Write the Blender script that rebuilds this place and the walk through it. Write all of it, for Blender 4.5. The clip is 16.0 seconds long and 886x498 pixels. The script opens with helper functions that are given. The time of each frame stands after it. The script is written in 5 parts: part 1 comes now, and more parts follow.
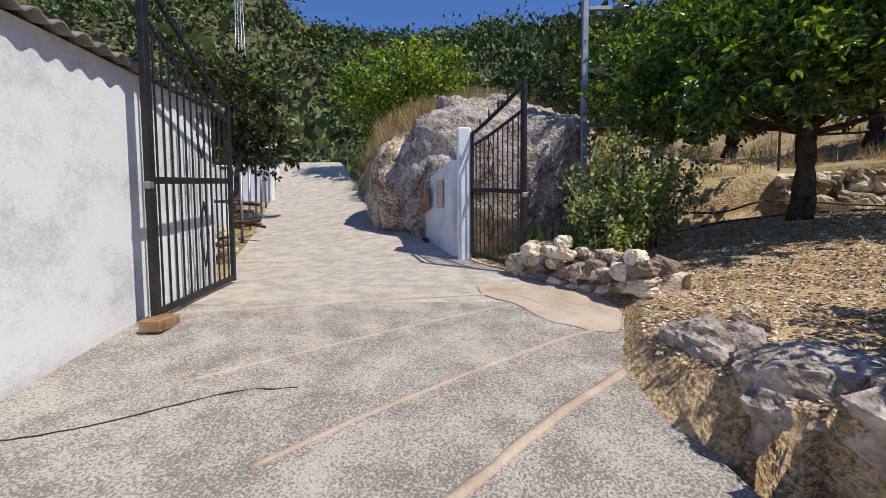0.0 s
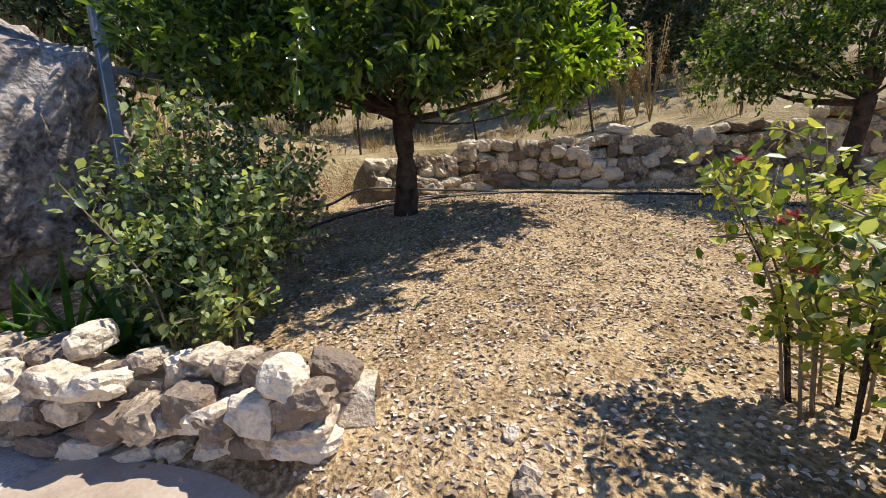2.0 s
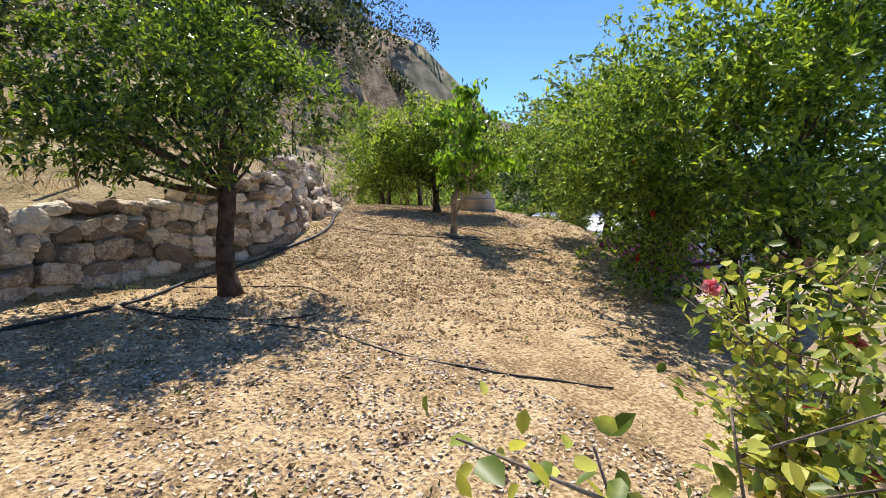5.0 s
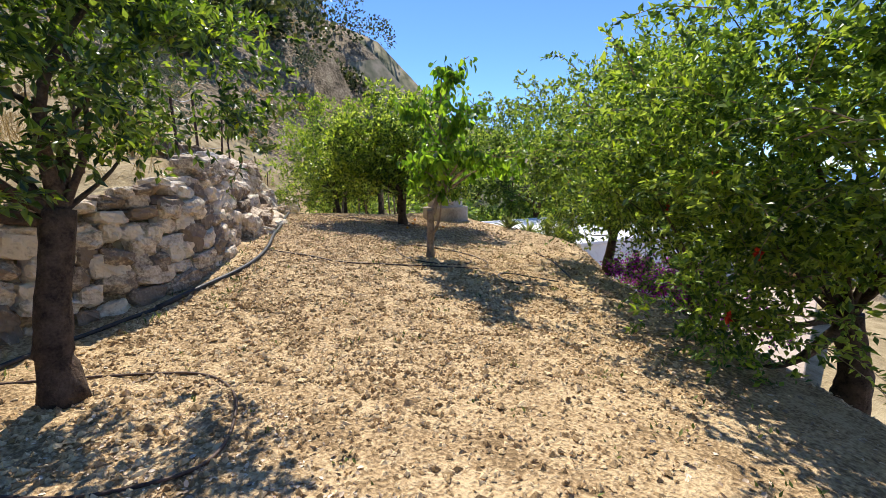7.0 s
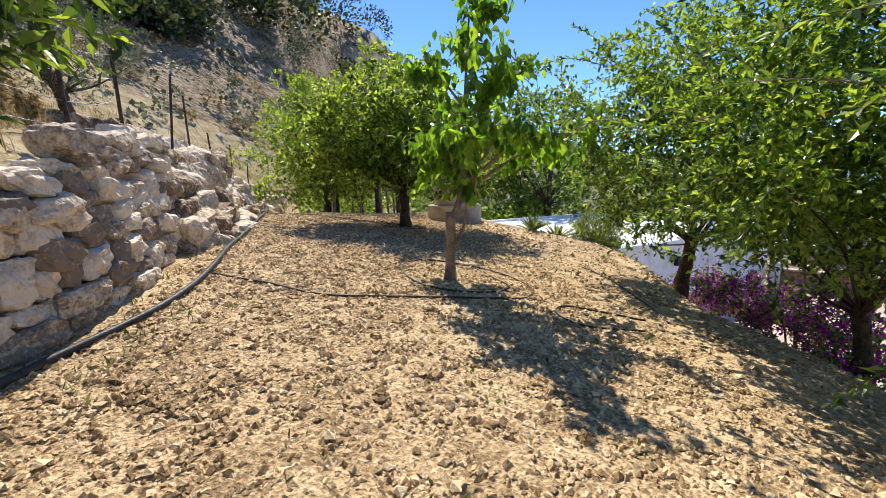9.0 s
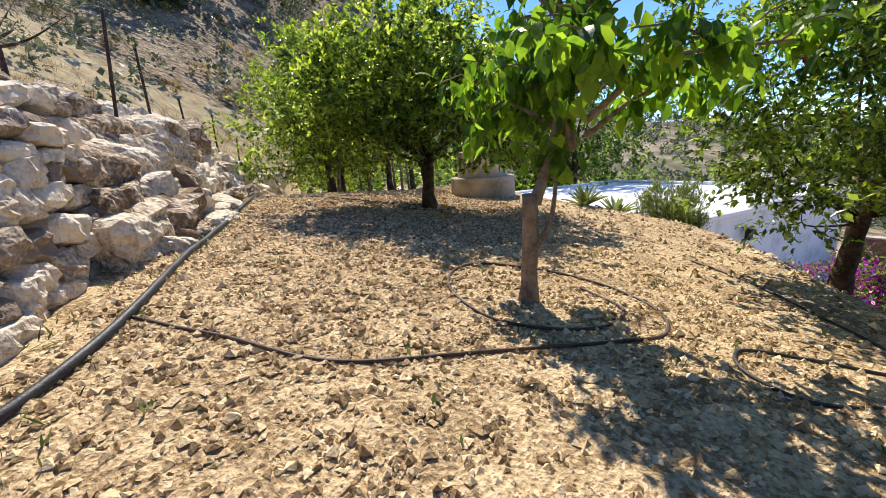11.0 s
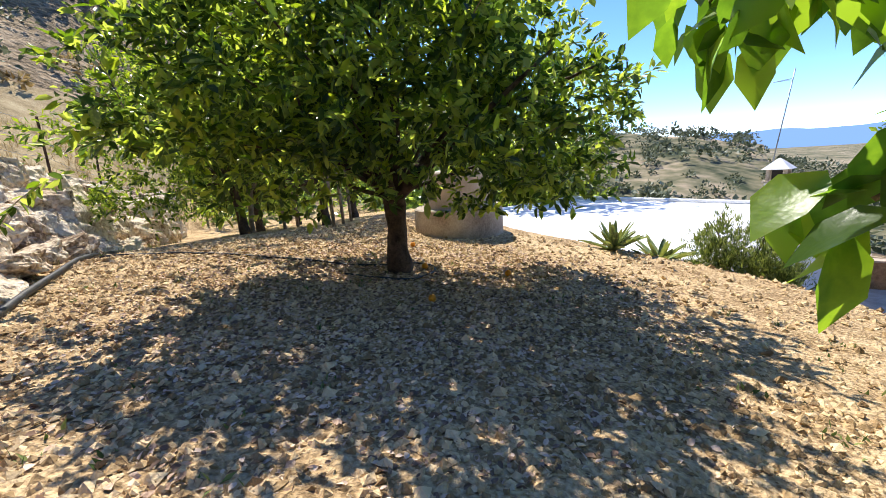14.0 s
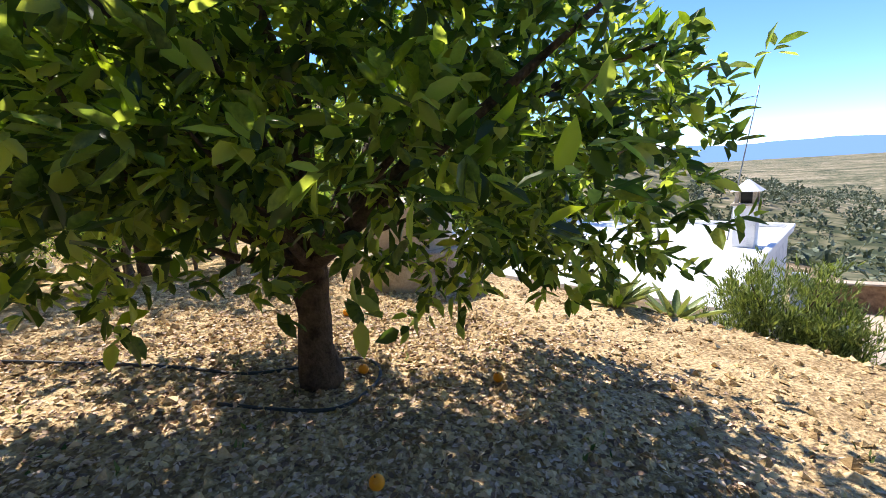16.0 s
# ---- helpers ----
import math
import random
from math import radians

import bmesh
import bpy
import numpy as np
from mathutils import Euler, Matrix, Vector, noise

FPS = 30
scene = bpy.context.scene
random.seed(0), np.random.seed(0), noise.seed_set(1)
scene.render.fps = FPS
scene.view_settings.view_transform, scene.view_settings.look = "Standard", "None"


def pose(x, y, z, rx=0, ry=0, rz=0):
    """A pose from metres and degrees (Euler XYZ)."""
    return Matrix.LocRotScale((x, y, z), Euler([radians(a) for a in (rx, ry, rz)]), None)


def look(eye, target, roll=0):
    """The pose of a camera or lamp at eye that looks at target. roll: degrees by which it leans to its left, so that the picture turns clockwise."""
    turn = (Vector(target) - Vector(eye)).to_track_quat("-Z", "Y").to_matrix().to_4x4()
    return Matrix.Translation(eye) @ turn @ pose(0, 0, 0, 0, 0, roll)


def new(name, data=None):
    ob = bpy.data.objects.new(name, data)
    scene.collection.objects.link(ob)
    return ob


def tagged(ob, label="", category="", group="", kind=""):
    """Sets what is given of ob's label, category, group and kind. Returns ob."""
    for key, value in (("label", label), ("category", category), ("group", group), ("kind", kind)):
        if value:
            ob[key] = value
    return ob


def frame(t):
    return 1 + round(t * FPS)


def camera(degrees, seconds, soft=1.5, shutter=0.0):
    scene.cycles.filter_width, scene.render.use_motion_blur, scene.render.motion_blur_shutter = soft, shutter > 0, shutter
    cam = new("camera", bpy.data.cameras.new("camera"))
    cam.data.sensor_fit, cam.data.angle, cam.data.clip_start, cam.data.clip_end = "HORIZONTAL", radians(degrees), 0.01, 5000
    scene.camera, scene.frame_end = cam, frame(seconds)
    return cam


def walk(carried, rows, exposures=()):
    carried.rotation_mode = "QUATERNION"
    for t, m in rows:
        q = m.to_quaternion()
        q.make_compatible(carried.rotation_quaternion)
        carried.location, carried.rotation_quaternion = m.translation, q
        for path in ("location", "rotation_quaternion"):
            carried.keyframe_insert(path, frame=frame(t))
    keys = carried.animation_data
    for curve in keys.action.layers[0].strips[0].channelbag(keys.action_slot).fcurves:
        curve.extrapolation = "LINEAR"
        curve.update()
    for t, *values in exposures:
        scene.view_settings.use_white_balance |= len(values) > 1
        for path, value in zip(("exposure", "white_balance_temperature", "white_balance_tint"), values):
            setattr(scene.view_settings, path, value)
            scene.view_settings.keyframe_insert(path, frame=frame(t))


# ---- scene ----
EXPO = [(0.0, 0.15), (1.5, 0.4), (2.5, 0.5), (4.5, 0.66), (8.0, 0.74), (10.5, 0.78), (13.0, 0.82), (14.5, 1.0), (16.0, 1.06)]
cam = camera(92.58, 16.0, 0.7)
PATH = [  # seconds, x, y, z, turn about x, y, z
    (0.0, -0.000, 0.000, 1.500, 86.58, 0.41, 0.00),
    (0.5, 0.070, 0.625, 1.569, 86.74, 1.05, -10.40),
    (1.0, 0.248, 1.245, 1.677, 85.57, 1.92, -23.35),
    (1.5, 0.511, 1.819, 1.827, 82.34, 2.33, -41.46),
    (2.0, 0.837, 2.297, 1.968, 80.36, 3.24, -53.92),
    (2.5, 1.147, 2.662, 2.064, 79.95, 2.22, -69.76),
    (3.0, 1.502, 2.902, 2.127, 79.92, 2.86, -80.80),
    (3.5, 2.079, 3.029, 2.321, 80.42, 3.89, -90.07),
    (4.0, 2.498, 3.013, 2.468, 82.07, 3.16, -111.03),
    (4.5, 2.788, 2.913, 2.536, 82.21, 1.29, -126.85),
    (4.7, 2.896, 2.843, 2.555, 82.20, 1.60, -129.12),
    (6.8, 4.770, 1.726, 2.796, 82.27, 1.23, -137.57),
    (7.0, 4.955, 1.507, 2.805, 82.13, 1.53, -137.31),
    (7.5, 5.436, 1.067, 2.813, 82.48, 1.09, -137.30),
    (8.0, 5.935, 0.667, 2.794, 82.26, 1.34, -137.59),
    (8.2, 6.122, 0.530, 2.809, 82.09, 1.21, -137.70),
    (10.3, 7.921, -0.709, 2.755, 80.30, 2.79, -137.30),
    (10.5, 8.116, -0.827, 2.757, 80.00, 3.28, -137.05),
    (11.0, 8.570, -1.139, 2.787, 77.66, 3.65, -137.13),
    (11.5, 9.054, -1.501, 2.837, 77.73, 4.13, -137.19),
    (12.0, 9.542, -1.812, 2.895, 77.64, 3.53, -138.34),
    (12.5, 9.990, -2.164, 2.962, 78.34, 2.91, -139.06),
    (13.0, 10.440, -2.433, 3.003, 77.17, 3.57, -143.92),
    (13.5, 10.793, -2.780, 3.011, 77.92, 2.86, -145.13),
    (14.0, 11.159, -3.192, 3.028, 78.41, 3.78, -146.38),
    (14.5, 11.539, -3.512, 3.125, 78.35, 2.88, -147.78),
    (15.0, 11.933, -3.883, 3.184, 78.29, 3.21, -148.42),
    (15.5, 12.194, -4.317, 3.204, 78.05, 4.67, -154.28),
    (16.0, 12.217, -4.748, 3.208, 79.63, 3.60, -154.11),
]
walk(cam, [(t, pose(x, y, z, rx, ry, rz)) for t, x, y, z, rx, ry, rz in PATH], EXPO)

# ---- light ----
SUN_AZ, SUN_EL = math.atan2(-0.56, 0.83), radians(55.5)
SUN_DIR = Vector((math.cos(SUN_AZ) * math.cos(SUN_EL), math.sin(SUN_AZ) * math.cos(SUN_EL), math.sin(SUN_EL)))
world = bpy.data.worlds.new("sky")
scene.world = world
world.use_nodes = True
wn = world.node_tree
wn.nodes.clear()
sky = wn.nodes.new("ShaderNodeTexSky")
sky.sky_type = "NISHITA"
sky.sun_disc = False
sky.sun_elevation = SUN_EL
sky.sun_rotation = math.pi / 2 - SUN_AZ
sky.air_density, sky.dust_density, sky.ozone_density, sky.altitude = 0.75, 0.0, 5.0, 1800
wbg = wn.nodes.new("ShaderNodeBackground")
wbg.inputs["Strength"].default_value = 0.165
wout = wn.nodes.new("ShaderNodeOutputWorld")
# a bank of white cloud low over the far mountains
wtex = wn.nodes.new("ShaderNodeTexCoord")
wmap = wn.nodes.new("ShaderNodeMapping")
wmap.inputs["Scale"].default_value = (3.0, 3.0, 16.0)
wn.links.new(wtex.outputs["Generated"], wmap.inputs[0])
wnoise = wn.nodes.new("ShaderNodeTexNoise")
wnoise.inputs["Scale"].default_value, wnoise.inputs["Detail"].default_value = 1.6, 7
wn.links.new(wmap.outputs[0], wnoise.inputs["Vector"])
wsep = wn.nodes.new("ShaderNodeSeparateXYZ")
wn.links.new(wtex.outputs["Generated"], wsep.inputs[0])
wband = wn.nodes.new("ShaderNodeValToRGB")
wband.color_ramp.elements[0].color = wband.color_ramp.elements[1].color = (0, 0, 0, 1)
wband.color_ramp.elements.new(0.22).color = (1, 1, 1, 1)
wband.color_ramp.elements.new(0.40).color = (0, 0, 0, 1)
wrange = wn.nodes.new("ShaderNodeMapRange")
wrange.inputs[1].default_value, wrange.inputs[2].default_value = 0.0, 0.12
wn.links.new(wsep.outputs[2], wrange.inputs[0])
wn.links.new(wrange.outputs[0], wband.inputs[0])
wth = wn.nodes.new("ShaderNodeMapRange")
wth.inputs[1].default_value, wth.inputs[2].default_value = 0.47, 0.64
wn.links.new(wnoise.outputs["Fac"], wth.inputs[0])
wmul = wn.nodes.new("ShaderNodeMath")
wmul.operation = "MULTIPLY"
wn.links.new(wth.outputs[0], wmul.inputs[0])
wn.links.new(wband.outputs[0], wmul.inputs[1])
wmix = wn.nodes.new("ShaderNodeMix")
wmix.data_type = "RGBA"
wn.links.new(wmul.outputs[0], wmix.inputs[0])
whue = wn.nodes.new("ShaderNodeHueSaturation")
whue.inputs["Saturation"].default_value, whue.inputs["Value"].default_value = 1.12, 1.06
whue.inputs["Hue"].default_value = 0.507
wn.links.new(sky.outputs[0], whue.inputs["Color"])
wn.links.new(whue.outputs[0], wmix.inputs[6])
wmix.inputs[7].default_value = (5.2, 5.4, 5.8, 1)
wn.links.new(wmix.outputs[2], wbg.inputs[0])
wn.links.new(wbg.outputs[0], wout.inputs[0])
sun = new("sun", bpy.data.lights.new("sun", "SUN"))
sun.data.energy, sun.data.angle, sun.data.color = 4.2, radians(0.53), (1.0, 0.945, 0.85)
sun.matrix_world = look(SUN_DIR * 60, (0, 0, 0))

# ---- materials ----


def material(name, dark, light, scale=6.0, rough=0.85, bump=0.3, bump_scale=40.0, fine=None, spread=0.15, metal=0.0, leaf=0.0, random_by=None, dist=0.02, spec=0.3, grain=0.35, tint=(3.1, 2.8, 1.0)):
    """Two tones over coarse and fine noise, a bump, and a tone per object or island."""
    m = bpy.data.materials.new(name)
    m.use_nodes = True
    nt = m.node_tree
    nd, ln = nt.nodes, nt.links
    bsdf = nd["Principled BSDF"]
    geo = nd.new("ShaderNodeNewGeometry")
    n1 = nd.new("ShaderNodeTexNoise")
    n1.inputs["Scale"].default_value, n1.inputs["Detail"].default_value, n1.inputs["Roughness"].default_value = scale, 6, 0.65
    ln.new(geo.outputs["Position"], n1.inputs["Vector"])
    n2 = nd.new("ShaderNodeTexNoise")
    n2.inputs["Scale"].default_value, n2.inputs["Detail"].default_value = bump_scale, 4
    ln.new(geo.outputs["Position"], n2.inputs["Vector"])
    add = nd.new("ShaderNodeMath")
    add.operation = "MULTIPLY_ADD"
    add.inputs[1].default_value = grain
    ln.new(n2.outputs["Fac"], add.inputs[0])
    ln.new(n1.outputs["Fac"], add.inputs[2])
    last = add.outputs[0]
    if random_by:
        rnd = nd.new("ShaderNodeObjectInfo").outputs["Random"] if random_by == "object" else geo.outputs["Random Per Island"]
        a2 = nd.new("ShaderNodeMath")
        a2.operation = "MULTIPLY_ADD"
        a2.inputs[1].default_value = spread
        ln.new(rnd, a2.inputs[0])
        ln.new(last, a2.inputs[2])
        last = a2.outputs[0]
    rest = grain / 2 + (spread / 2 if random_by else 0)
    mp = nd.new("ShaderNodeMapRange")
    mp.inputs[1].default_value, mp.inputs[2].default_value = 0.32 + rest, 0.68 + rest
    ln.new(last, mp.inputs[0])
    ramp = nd.new("ShaderNodeValToRGB")
    ramp.color_ramp.elements[0].color, ramp.color_ramp.elements[1].color = (*dark, 1), (*light, 1)
    if fine:
        e = ramp.color_ramp.elements.new(0.5)
        e.color = (*fine, 1)
    ln.new(mp.outputs[0], ramp.inputs[0])
    ln.new(ramp.outputs[0], bsdf.inputs["Base Color"])
    bsdf.inputs["Roughness"].default_value, bsdf.inputs["Metallic"].default_value = rough, metal
    bsdf.inputs["Specular IOR Level"].default_value = spec
    if bump:
        bp = nd.new("ShaderNodeBump")
        bp.inputs["Strength"].default_value, bp.inputs["Distance"].default_value = bump, dist
        ln.new(n2.outputs["Fac"], bp.inputs["Height"])
        ln.new(bp.outputs[0], bsdf.inputs["Normal"])
    if leaf:
        tr = nd.new("ShaderNodeBsdfTranslucent")
        hs = nd.new("ShaderNodeMix")
        hs.data_type, hs.blend_type = "RGBA", "MULTIPLY"
        hs.inputs[0].default_value = 1.0
        ln.new(ramp.outputs[0], hs.inputs[6])
        hs.inputs[7].default_value = (*tint, 1)
        ln.new(hs.outputs[2], tr.inputs[0])
        mix = nd.new("ShaderNodeMixShader")
        mix.inputs[0].default_value = leaf
        ln.new(bsdf.outputs[0], mix.inputs[1])
        ln.new(tr.outputs[0], mix.inputs[2])
        ln.new(mix.outputs[0], nd["Material Output"].inputs[0])
    return m


M_SOIL = material("soil", (0.25, 0.165, 0.085), (0.64, 0.475, 0.275), 2.2, 0.95, 1.0, 34, (0.47, 0.325, 0.175), dist=0.035, grain=1.1, spec=0.1)
M_CLOD = material("clod", (0.30, 0.20, 0.10), (0.76, 0.575, 0.34), 3.0, 0.95, 0.6, 60, (0.57, 0.40, 0.21), random_by="island", spread=0.6, spec=0.1)
M_LITTER = material("dry_leaf", (0.32, 0.235, 0.165), (0.80, 0.665, 0.51), 5.0, 0.8, 0.2, 80, (0.55, 0.42, 0.30), random_by="island", spread=0.8, spec=0.2)
M_LITTERB = material("brown_leaf", (0.20, 0.125, 0.085), (0.70, 0.52, 0.385), 5.0, 0.8, 0.2, 80, (0.45, 0.305, 0.21), random_by="island", spread=0.9, spec=0.2)
M_ROAD = material("concrete", (0.33, 0.285, 0.235), (0.58, 0.515, 0.43), 4.5, 0.9, 0.6, 60, (0.47, 0.41, 0.34), dist=0.012, spec=0.2, grain=0.8)
M_PATCH = material("new_concrete", (0.38, 0.29, 0.21), (0.56, 0.46, 0.36), 3.0, 0.9, 0.3, 60, dist=0.008, spec=0.2)
M_STONE = material("stone", (0.27, 0.205, 0.15), (0.80, 0.68, 0.52), 7.0, 0.92, 0.9, 34, (0.58, 0.465, 0.335), random_by="object", spread=0.65, dist=0.03, spec=0.15, grain=0.6)
M_ROCK = material("rock", (0.23, 0.155, 0.095), (0.80, 0.69, 0.54), 3.2, 0.92, 1.0, 20, (0.63, 0.505, 0.36), random_by="object", spread=0.35, dist=0.06, spec=0.15, grain=0.7)
M_GREYROCK = material("grey_rock", (0.13, 0.10, 0.082), (0.58, 0.51, 0.44), 2.4, 0.92, 1.0, 16, (0.36, 0.30, 0.25), grain=0.7, dist=0.06, spec=0.15)
M_WHITE = material("whitewash", (0.56, 0.56, 0.575), (0.80, 0.80, 0.81), 1.8, 0.8, 0.25, 45, (0.76, 0.76, 0.76), dist=0.008)
M_ROOFW = material("white_roof_paint", (0.72, 0.72, 0.72), (0.85, 0.85, 0.85), 0.8, 0.7, 0.2, 30)
M_BEIGE = material("beige_render", (0.42, 0.34, 0.26), (0.60, 0.50, 0.40), 2.0, 0.85, 0.3, 40)
M_BLACK = material("black_paint", (0.010, 0.010, 0.011), (0.03, 0.028, 0.027), 9, 0.45, 0.1, 90)
M_STEEL = material("galvanised", (0.22, 0.24, 0.26), (0.42, 0.44, 0.46), 6, 0.45, 0.1, 60, metal=0.7)
M_RUST = material("rusty_iron", (0.035, 0.02, 0.015), (0.10, 0.06, 0.045), 12, 0.8, 0.3, 70)
M_HOSE = material("black_pipe", (0.02, 0.02, 0.022), (0.07, 0.065, 0.06), 8, 0.5, 0.2, 60)
M_HOSE2 = material("brown_pipe", (0.045, 0.025, 0.018), (0.12, 0.075, 0.055), 8, 0.55, 0.2, 60)
M_BARK = material("bark", (0.035, 0.024, 0.018), (0.15, 0.105, 0.075), 9, 0.9, 0.8, 55, dist=0.02, spec=0.15)
M_BARK2 = material("pale_bark", (0.17, 0.125, 0.09), (0.42, 0.33, 0.245), 8, 0.9, 0.7, 50, dist=0.015, spec=0.15)
M_LEAF = material("citrus_leaf", (0.030, 0.062, 0.015), (0.20, 0.28, 0.065), 1.2, 0.30, 0, 60, (0.09, 0.15, 0.036), random_by="island", spread=1.0, leaf=0.55, spec=0.5, tint=(3.4, 2.8, 1.4))
M_LEAFY = material("young_and_sunlit_leaf", (0.09, 0.17, 0.015), (0.25, 0.34, 0.035), 1.5, 0.4, 0, 60, (0.13, 0.21, 0.02), random_by="island", spread=0.7, leaf=0.35, spec=0.4)
M_LEAFP = material("persimmon_leaf", (0.04, 0.09, 0.014), (0.15, 0.25, 0.035), 3.0, 0.35, 0.15, 30, (0.08, 0.165, 0.024), random_by="island", spread=0.6, leaf=0.55, spec=0.4)
M_LEAFG = material("pomegranate_leaf", (0.036, 0.08, 0.02), (0.20, 0.30, 0.065), 1.5, 0.34, 0, 60, (0.095, 0.17, 0.038), random_by="island", spread=1.0, leaf=0.44, spec=0.5, tint=(2.9, 2.4, 1.1))
M_LEAFR = material("rose_leaf", (0.055, 0.09, 0.035), (0.34, 0.40, 0.17), 2.0, 0.42, 0, 60, (0.14, 0.195, 0.08), random_by="island", spread=1.0, leaf=0.28, spec=0.4)
M_LEAFD = material("dark_citrus_leaf", (0.022, 0.048, 0.012), (0.13, 0.195, 0.045), 1.2, 0.28, 0, 60, (0.056, 0.102, 0.026), random_by="island", spread=1.0, leaf=0.34, spec=0.5)
M_LEAFRY = material("yellowing_rose_leaf", (0.13, 0.19, 0.03), (0.52, 0.53, 0.10), 2.0, 0.42, 0, 60, (0.30, 0.36, 0.06), random_by="island", spread=1.0, leaf=0.35, spec=0.35, tint=(1.6, 1.5, 1.0))
# dark greyish leaf tone; shade on the hillside trees is put into it
M_CAROB = material("carob_leaf", (0.016, 0.026, 0.012), (0.085, 0.105, 0.045), 1.0, 0.45, 0, 60, (0.042, 0.058, 0.025), random_by="island", spread=0.9, leaf=0.15, spec=0.3)
M_PINE = material("far_wood", (0.05, 0.075, 0.028), (0.20, 0.235, 0.09), 0.25, 0.9, 0, 2, (0.11, 0.142, 0.055), random_by="island", spread=0.6, spec=0.1)
M_OLIVE = material("olive_leaf", (0.07, 0.09, 0.05), (0.20, 0.23, 0.15), 2.0, 0.5, 0, 50, random_by="island", spread=0.7, leaf=0.2, tint=(1.3, 1.2, 1.0))
M_DRY = material("dry_grass", (0.22, 0.15, 0.06), (0.52, 0.40, 0.20), 2.0, 0.9, 0, 40, (0.38, 0.28, 0.125), random_by="island", spread=0.7, leaf=0.2, spec=0.1, tint=(1.3, 1.2, 1.0))
M_GRASS = material("green_weed", (0.07, 0.11, 0.03), (0.22, 0.27, 0.09), 2.0, 0.8, 0, 40, random_by="island", spread=0.7, leaf=0.25, spec=0.1, tint=(1.3, 1.2, 1.0))
M_PURPLE = material("magenta_bract", (0.32, 0.015, 0.28), (0.68, 0.06, 0.58), 6.0, 0.6, 0, 40, random_by="island", spread=0.6, leaf=0.3, tint=(1.1, 1.1, 1.1))
M_PINK = material("rose_petal", (0.72, 0.15, 0.18), (0.88, 0.42, 0.38), 14.0, 0.6, 0, 40, random_by="island", spread=0.6, leaf=0.25, tint=(1.1, 1.0, 1.0))
M_RED = material("red_petal", (0.45, 0.02, 0.015), (0.75, 0.07, 0.03), 14.0, 0.6, 0, 40, random_by="island", spread=0.6, leaf=0.25, tint=(1.1, 1.1, 1.1))
M_ORANGE = material("orange_peel", (0.75, 0.26, 0.01), (0.85, 0.36, 0.02), 8.0, 0.45, 0.3, 220, dist=0.002)
M_WOOD = material("weathered_wood", (0.16, 0.09, 0.045), (0.40, 0.25, 0.13), 7.0, 0.85, 0.4, 60)

# ---- helpers for meshes ----
RNG = np.random.default_rng(7)


def mesh_np(name, verts, faces, mat, smooth=False):
    """A mesh from arrays; faces are all of one size."""
    verts, faces = np.asarray(verts, np.float32), np.asarray(faces, np.int32)
    me = bpy.data.meshes.new(name)
    n, k = faces.shape
    me.vertices.add(len(verts))
    me.vertices.foreach_set("co", verts.ravel())
    me.loops.add(n * k)
    me.loops.foreach_set("vertex_index", faces.ravel())
    me.polygons.add(n)
    me.polygons.foreach_set("loop_start", np.arange(0, n * k, k, dtype=np.int32))
    me.polygons.foreach_set("loop_total", np.full(n, k, np.int32))
    me.polygons.foreach_set("use_smooth", np.full(n, smooth))
    me.materials.append(mat)
    me.update(calc_edges=True)
    me.validate()
    return me


def bm_mesh(name, bm, mat, smooth=False):
    me = bpy.data.meshes.new(name)
    bm.to_mesh(me)
    bm.free()
    me.materials.append(mat)
    if smooth:
        me.polygons.foreach_set("use_smooth", np.full(len(me.polygons), True))
    return me


def part(name, me, parent, label="", kind=""):
    ob = new(name, me)
    ob.parent = parent
    return tagged(ob, label, "", "", kind)


def thing(name, label, category, at=(0, 0, 0), group="", me=None, kind=""):
    ob = new(name, me)
    ob.location = at
    return tagged(ob, label, category, group, kind)


def box(bm, lo, hi, bevel=0.0):
    lo, hi = Vector(lo), Vector(hi)
    r = bmesh.ops.create_cube(bm, size=1)["verts"]
    for v in r:
        v.co = Vector([lo[i] + (v.co[i] + 0.5) * (hi[i] - lo[i]) for i in range(3)])
    if bevel:
        es = {e for v in r for e in v.link_edges}
        bmesh.ops.bevel(bm, geom=list(es), offset=bevel, segments=1, affect="EDGES")
    return bm


def box_mesh(name, lo, hi, mat, bevel=0.0):
    return bm_mesh(name, box(bmesh.new(), lo, hi, bevel), mat)


def tube(points, radii, sides=8, mat=None, name="tube", cap=True, smooth=True, rough=0.0):
    """A mesh along a line of points, with a radius at each."""
    pts = [Vector(p) for p in points]
    verts, faces = [], []
    up = Vector((0.13, 0.31, 0.94))
    for i, p in enumerate(pts):
        d = (pts[min(i + 1, len(pts) - 1)] - pts[max(i - 1, 0)]).normalized()
        a = d.cross(up if abs(d.dot(up)) < 0.95 else Vector((1, 0, 0))).normalized()
        b = d.cross(a)
        for k in range(sides):
            w = 2 * math.pi * k / sides
            r = radii[i] * (1 + rough * noise.noise((p + 0.3 * (a * math.cos(w) + b * math.sin(w))) * 5))
            verts.append(p + (a * math.cos(w) + b * math.sin(w)) * r)
    for i in range(len(pts) - 1):
        for k in range(sides):
            q = (k + 1) % sides
            faces.append((i * sides + k, i * sides + q, (i + 1) * sides + q, (i + 1) * sides + k))
    if cap:
        n = len(verts)
        verts += [pts[0], pts[-1]]
        for k in range(sides):
            q = (k + 1) % sides
            faces.append((n, q, k, k))
            e = (len(pts) - 1) * sides
            faces.append((n + 1, e + k, e + q, e + q))
    me = bpy.data.meshes.new(name)
    me.from_pydata(verts, [], [tuple(dict.fromkeys(f)) for f in faces])
    if mat:
        me.materials.append(mat)
    if smooth:
        me.polygons.foreach_set("use_smooth", np.full(len(me.polygons), True))
    return me


